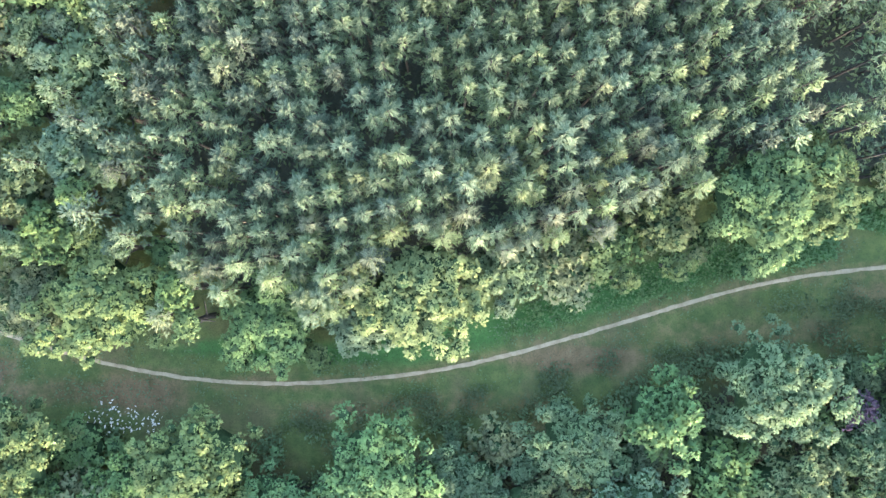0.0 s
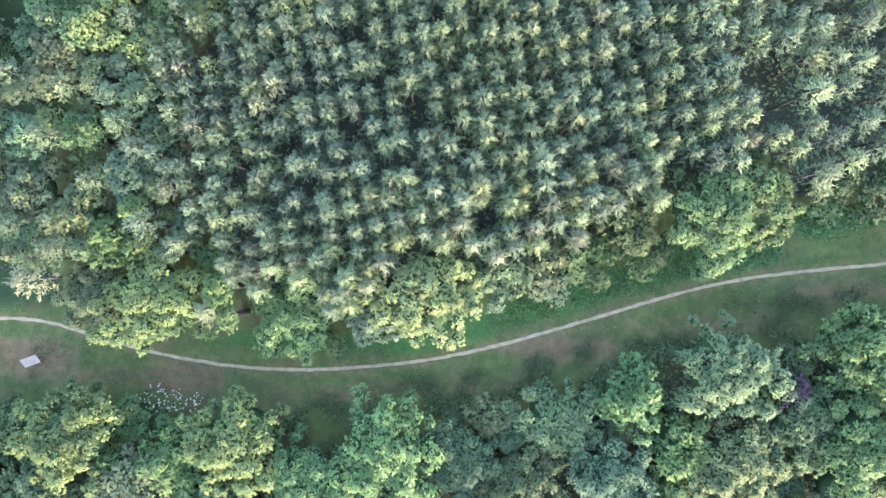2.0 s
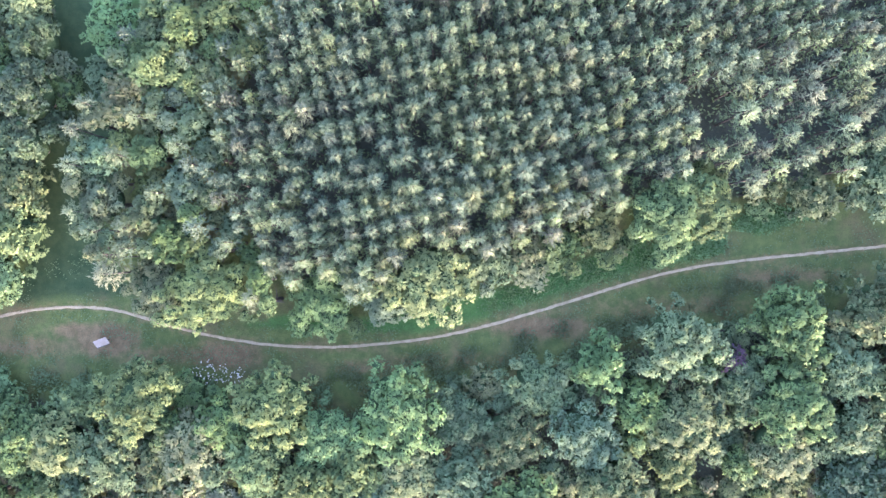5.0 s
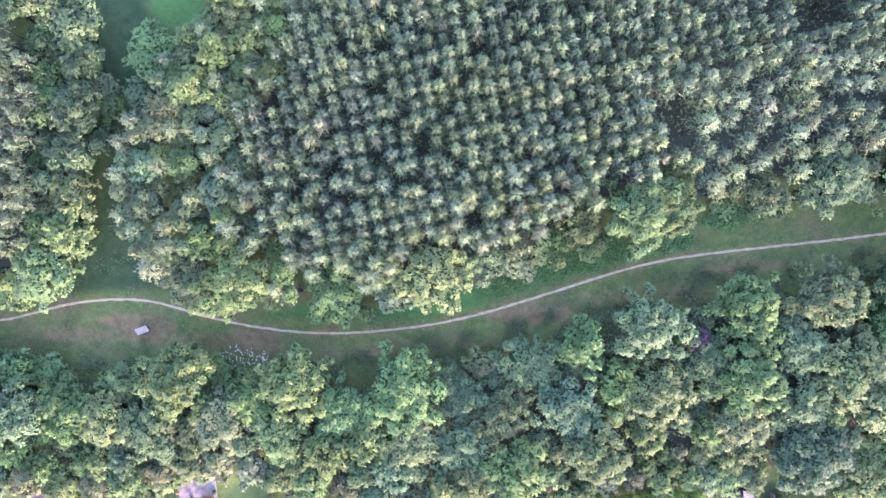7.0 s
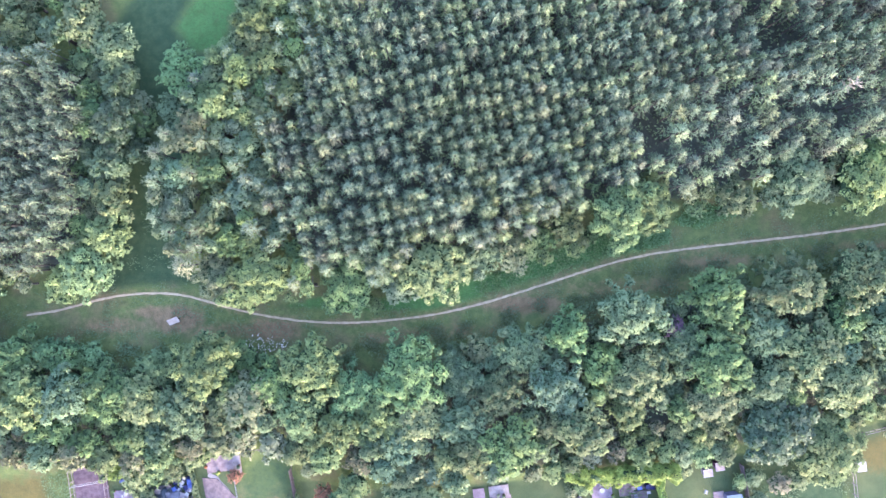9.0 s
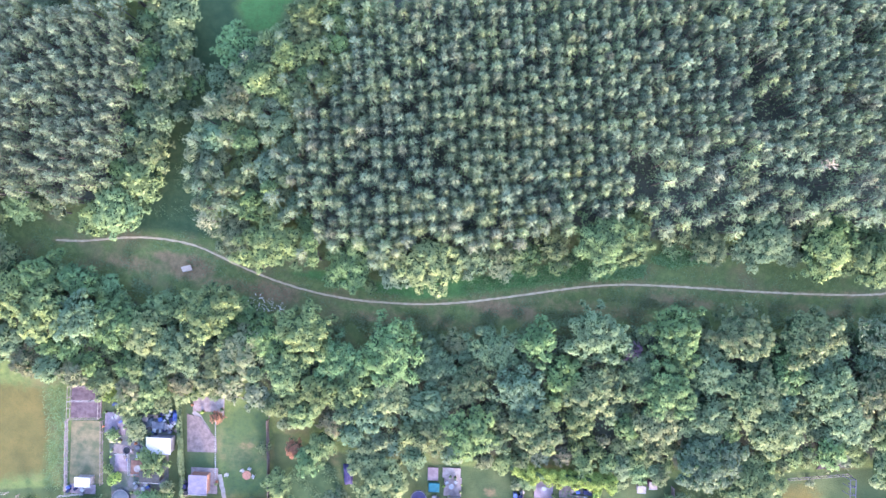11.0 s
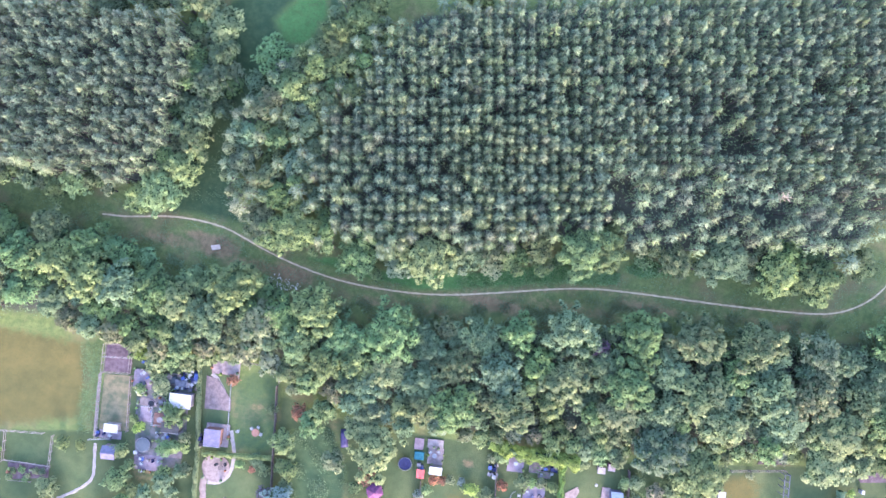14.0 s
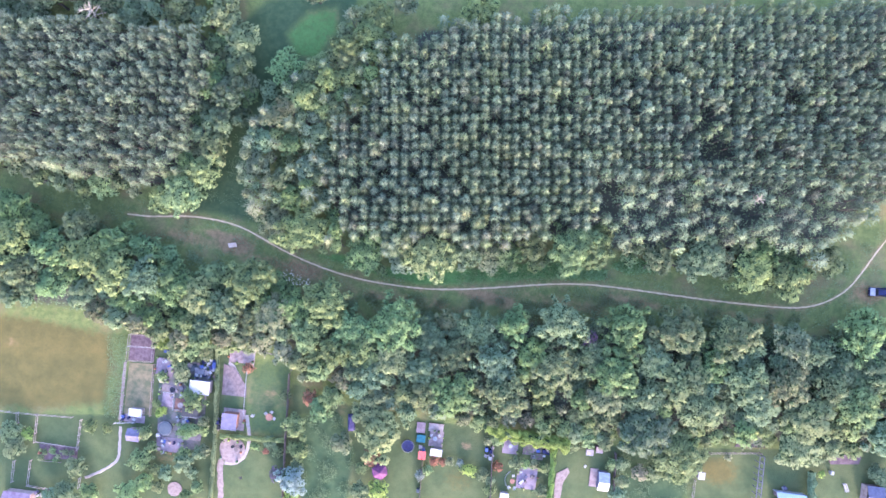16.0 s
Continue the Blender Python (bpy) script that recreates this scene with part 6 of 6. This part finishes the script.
MEADOW_ALL = [(-100.87, -10.38), (-69.45, -8.11), (-46.69, -0.47), (-48.09, 16.33), (-43.60, 23.46), (-44.26, 4.97), (-32.66, -8.27), (-8.10, -8.77), (26.40, 0.34), (62.14, 3.64), (81.85, 13.02), (90.15, 23.43), (94.35, 4.93), (64.24, -5.61),
              (29.04, -11.24), (3.83, -18.24), (-17.59, -20.70), (-42.43, -19.06), (-67.85, -15.09), (-100.07, -13.87)]
scatter("verge_herbs", SOUTH_VERGE, 9500, rng, (0.25, 0.5), (0.15, 0.8), "D", "tall dark green nettles and herbs along the wood", 0.5)
scatter("meadow_herbs", VERGE_LOW, 6500, rng, (0.16, 0.38), (0.08, 0.45), "O", "olive seeding grasses and docks in the meadow", 0.6)
scatter("meadow_tufts", MEADOW_ALL, 9000, rng, (0.14, 0.32), (0.05, 0.22), "D", "scattered grass tufts in the meadow", 0.3, 2, clear=True)
for poly in (LUSH[0], LUSH[1], LUSH[-1]):
    scatter("bramble_patch", poly, 700, rng, (0.2, 0.4), (0.1, 0.7), "G", "fresh green brambles and nettles beside the pines", 0.0)
scatter("forest_undergrowth", MAIN_BLOCK, 5000, rng, (0.35, 0.7), (0.2, 2.2), "D", "dark undergrowth between the pine rows", 0.0, 4, 0.5)
scatter("forest_undergrowth", LEFT_BLOCK, 1500, rng, (0.35, 0.7), (0.2, 2.2), "D", "dark undergrowth between the pine rows", 0.0, 4, 0.5)
scatter("belt_undergrowth", SOUTH_BELT, 5000, rng, (0.3, 0.6), (0.2, 1.8), "D", "shady undergrowth between the belt's trees", 0.0, 4, 0.5)
scatter("field_margin", [(-64.2, -35.6), (-60.2, -34.6), (-58.9, -44.0), (-58.3, -52.0), (-61.2, -52.4), (-62.0, -44.0)], 700, rng, (0.16, 0.30), (0.04, 0.35), "D", "rough green weeds along the edge of a field", 0.0)
scatter("rough_grass", LAWNS[3], 1200, rng, (0.18, 0.36), (0.04, 0.35), "D", "dark unmown grass and weeds of a neglected lawn", 0.2)
scatter("rough_grass", ROUGH_PLOT, 1000, rng, (0.18, 0.36), (0.04, 0.35), "D", "dark unmown grass and weeds beside a conifer", 0.2)
scatter("umbel_flowers", [(-33.32, -15.02), (-29.67, -13.33), (-24.87, -14.55), (-25.31, -16.36), (-30.80, -16.40)], 80, rng, (0.2, 0.34), (0.5, 0.8), "K", "white umbel flowers beside the footpath", 0.0, 2, 0.15)
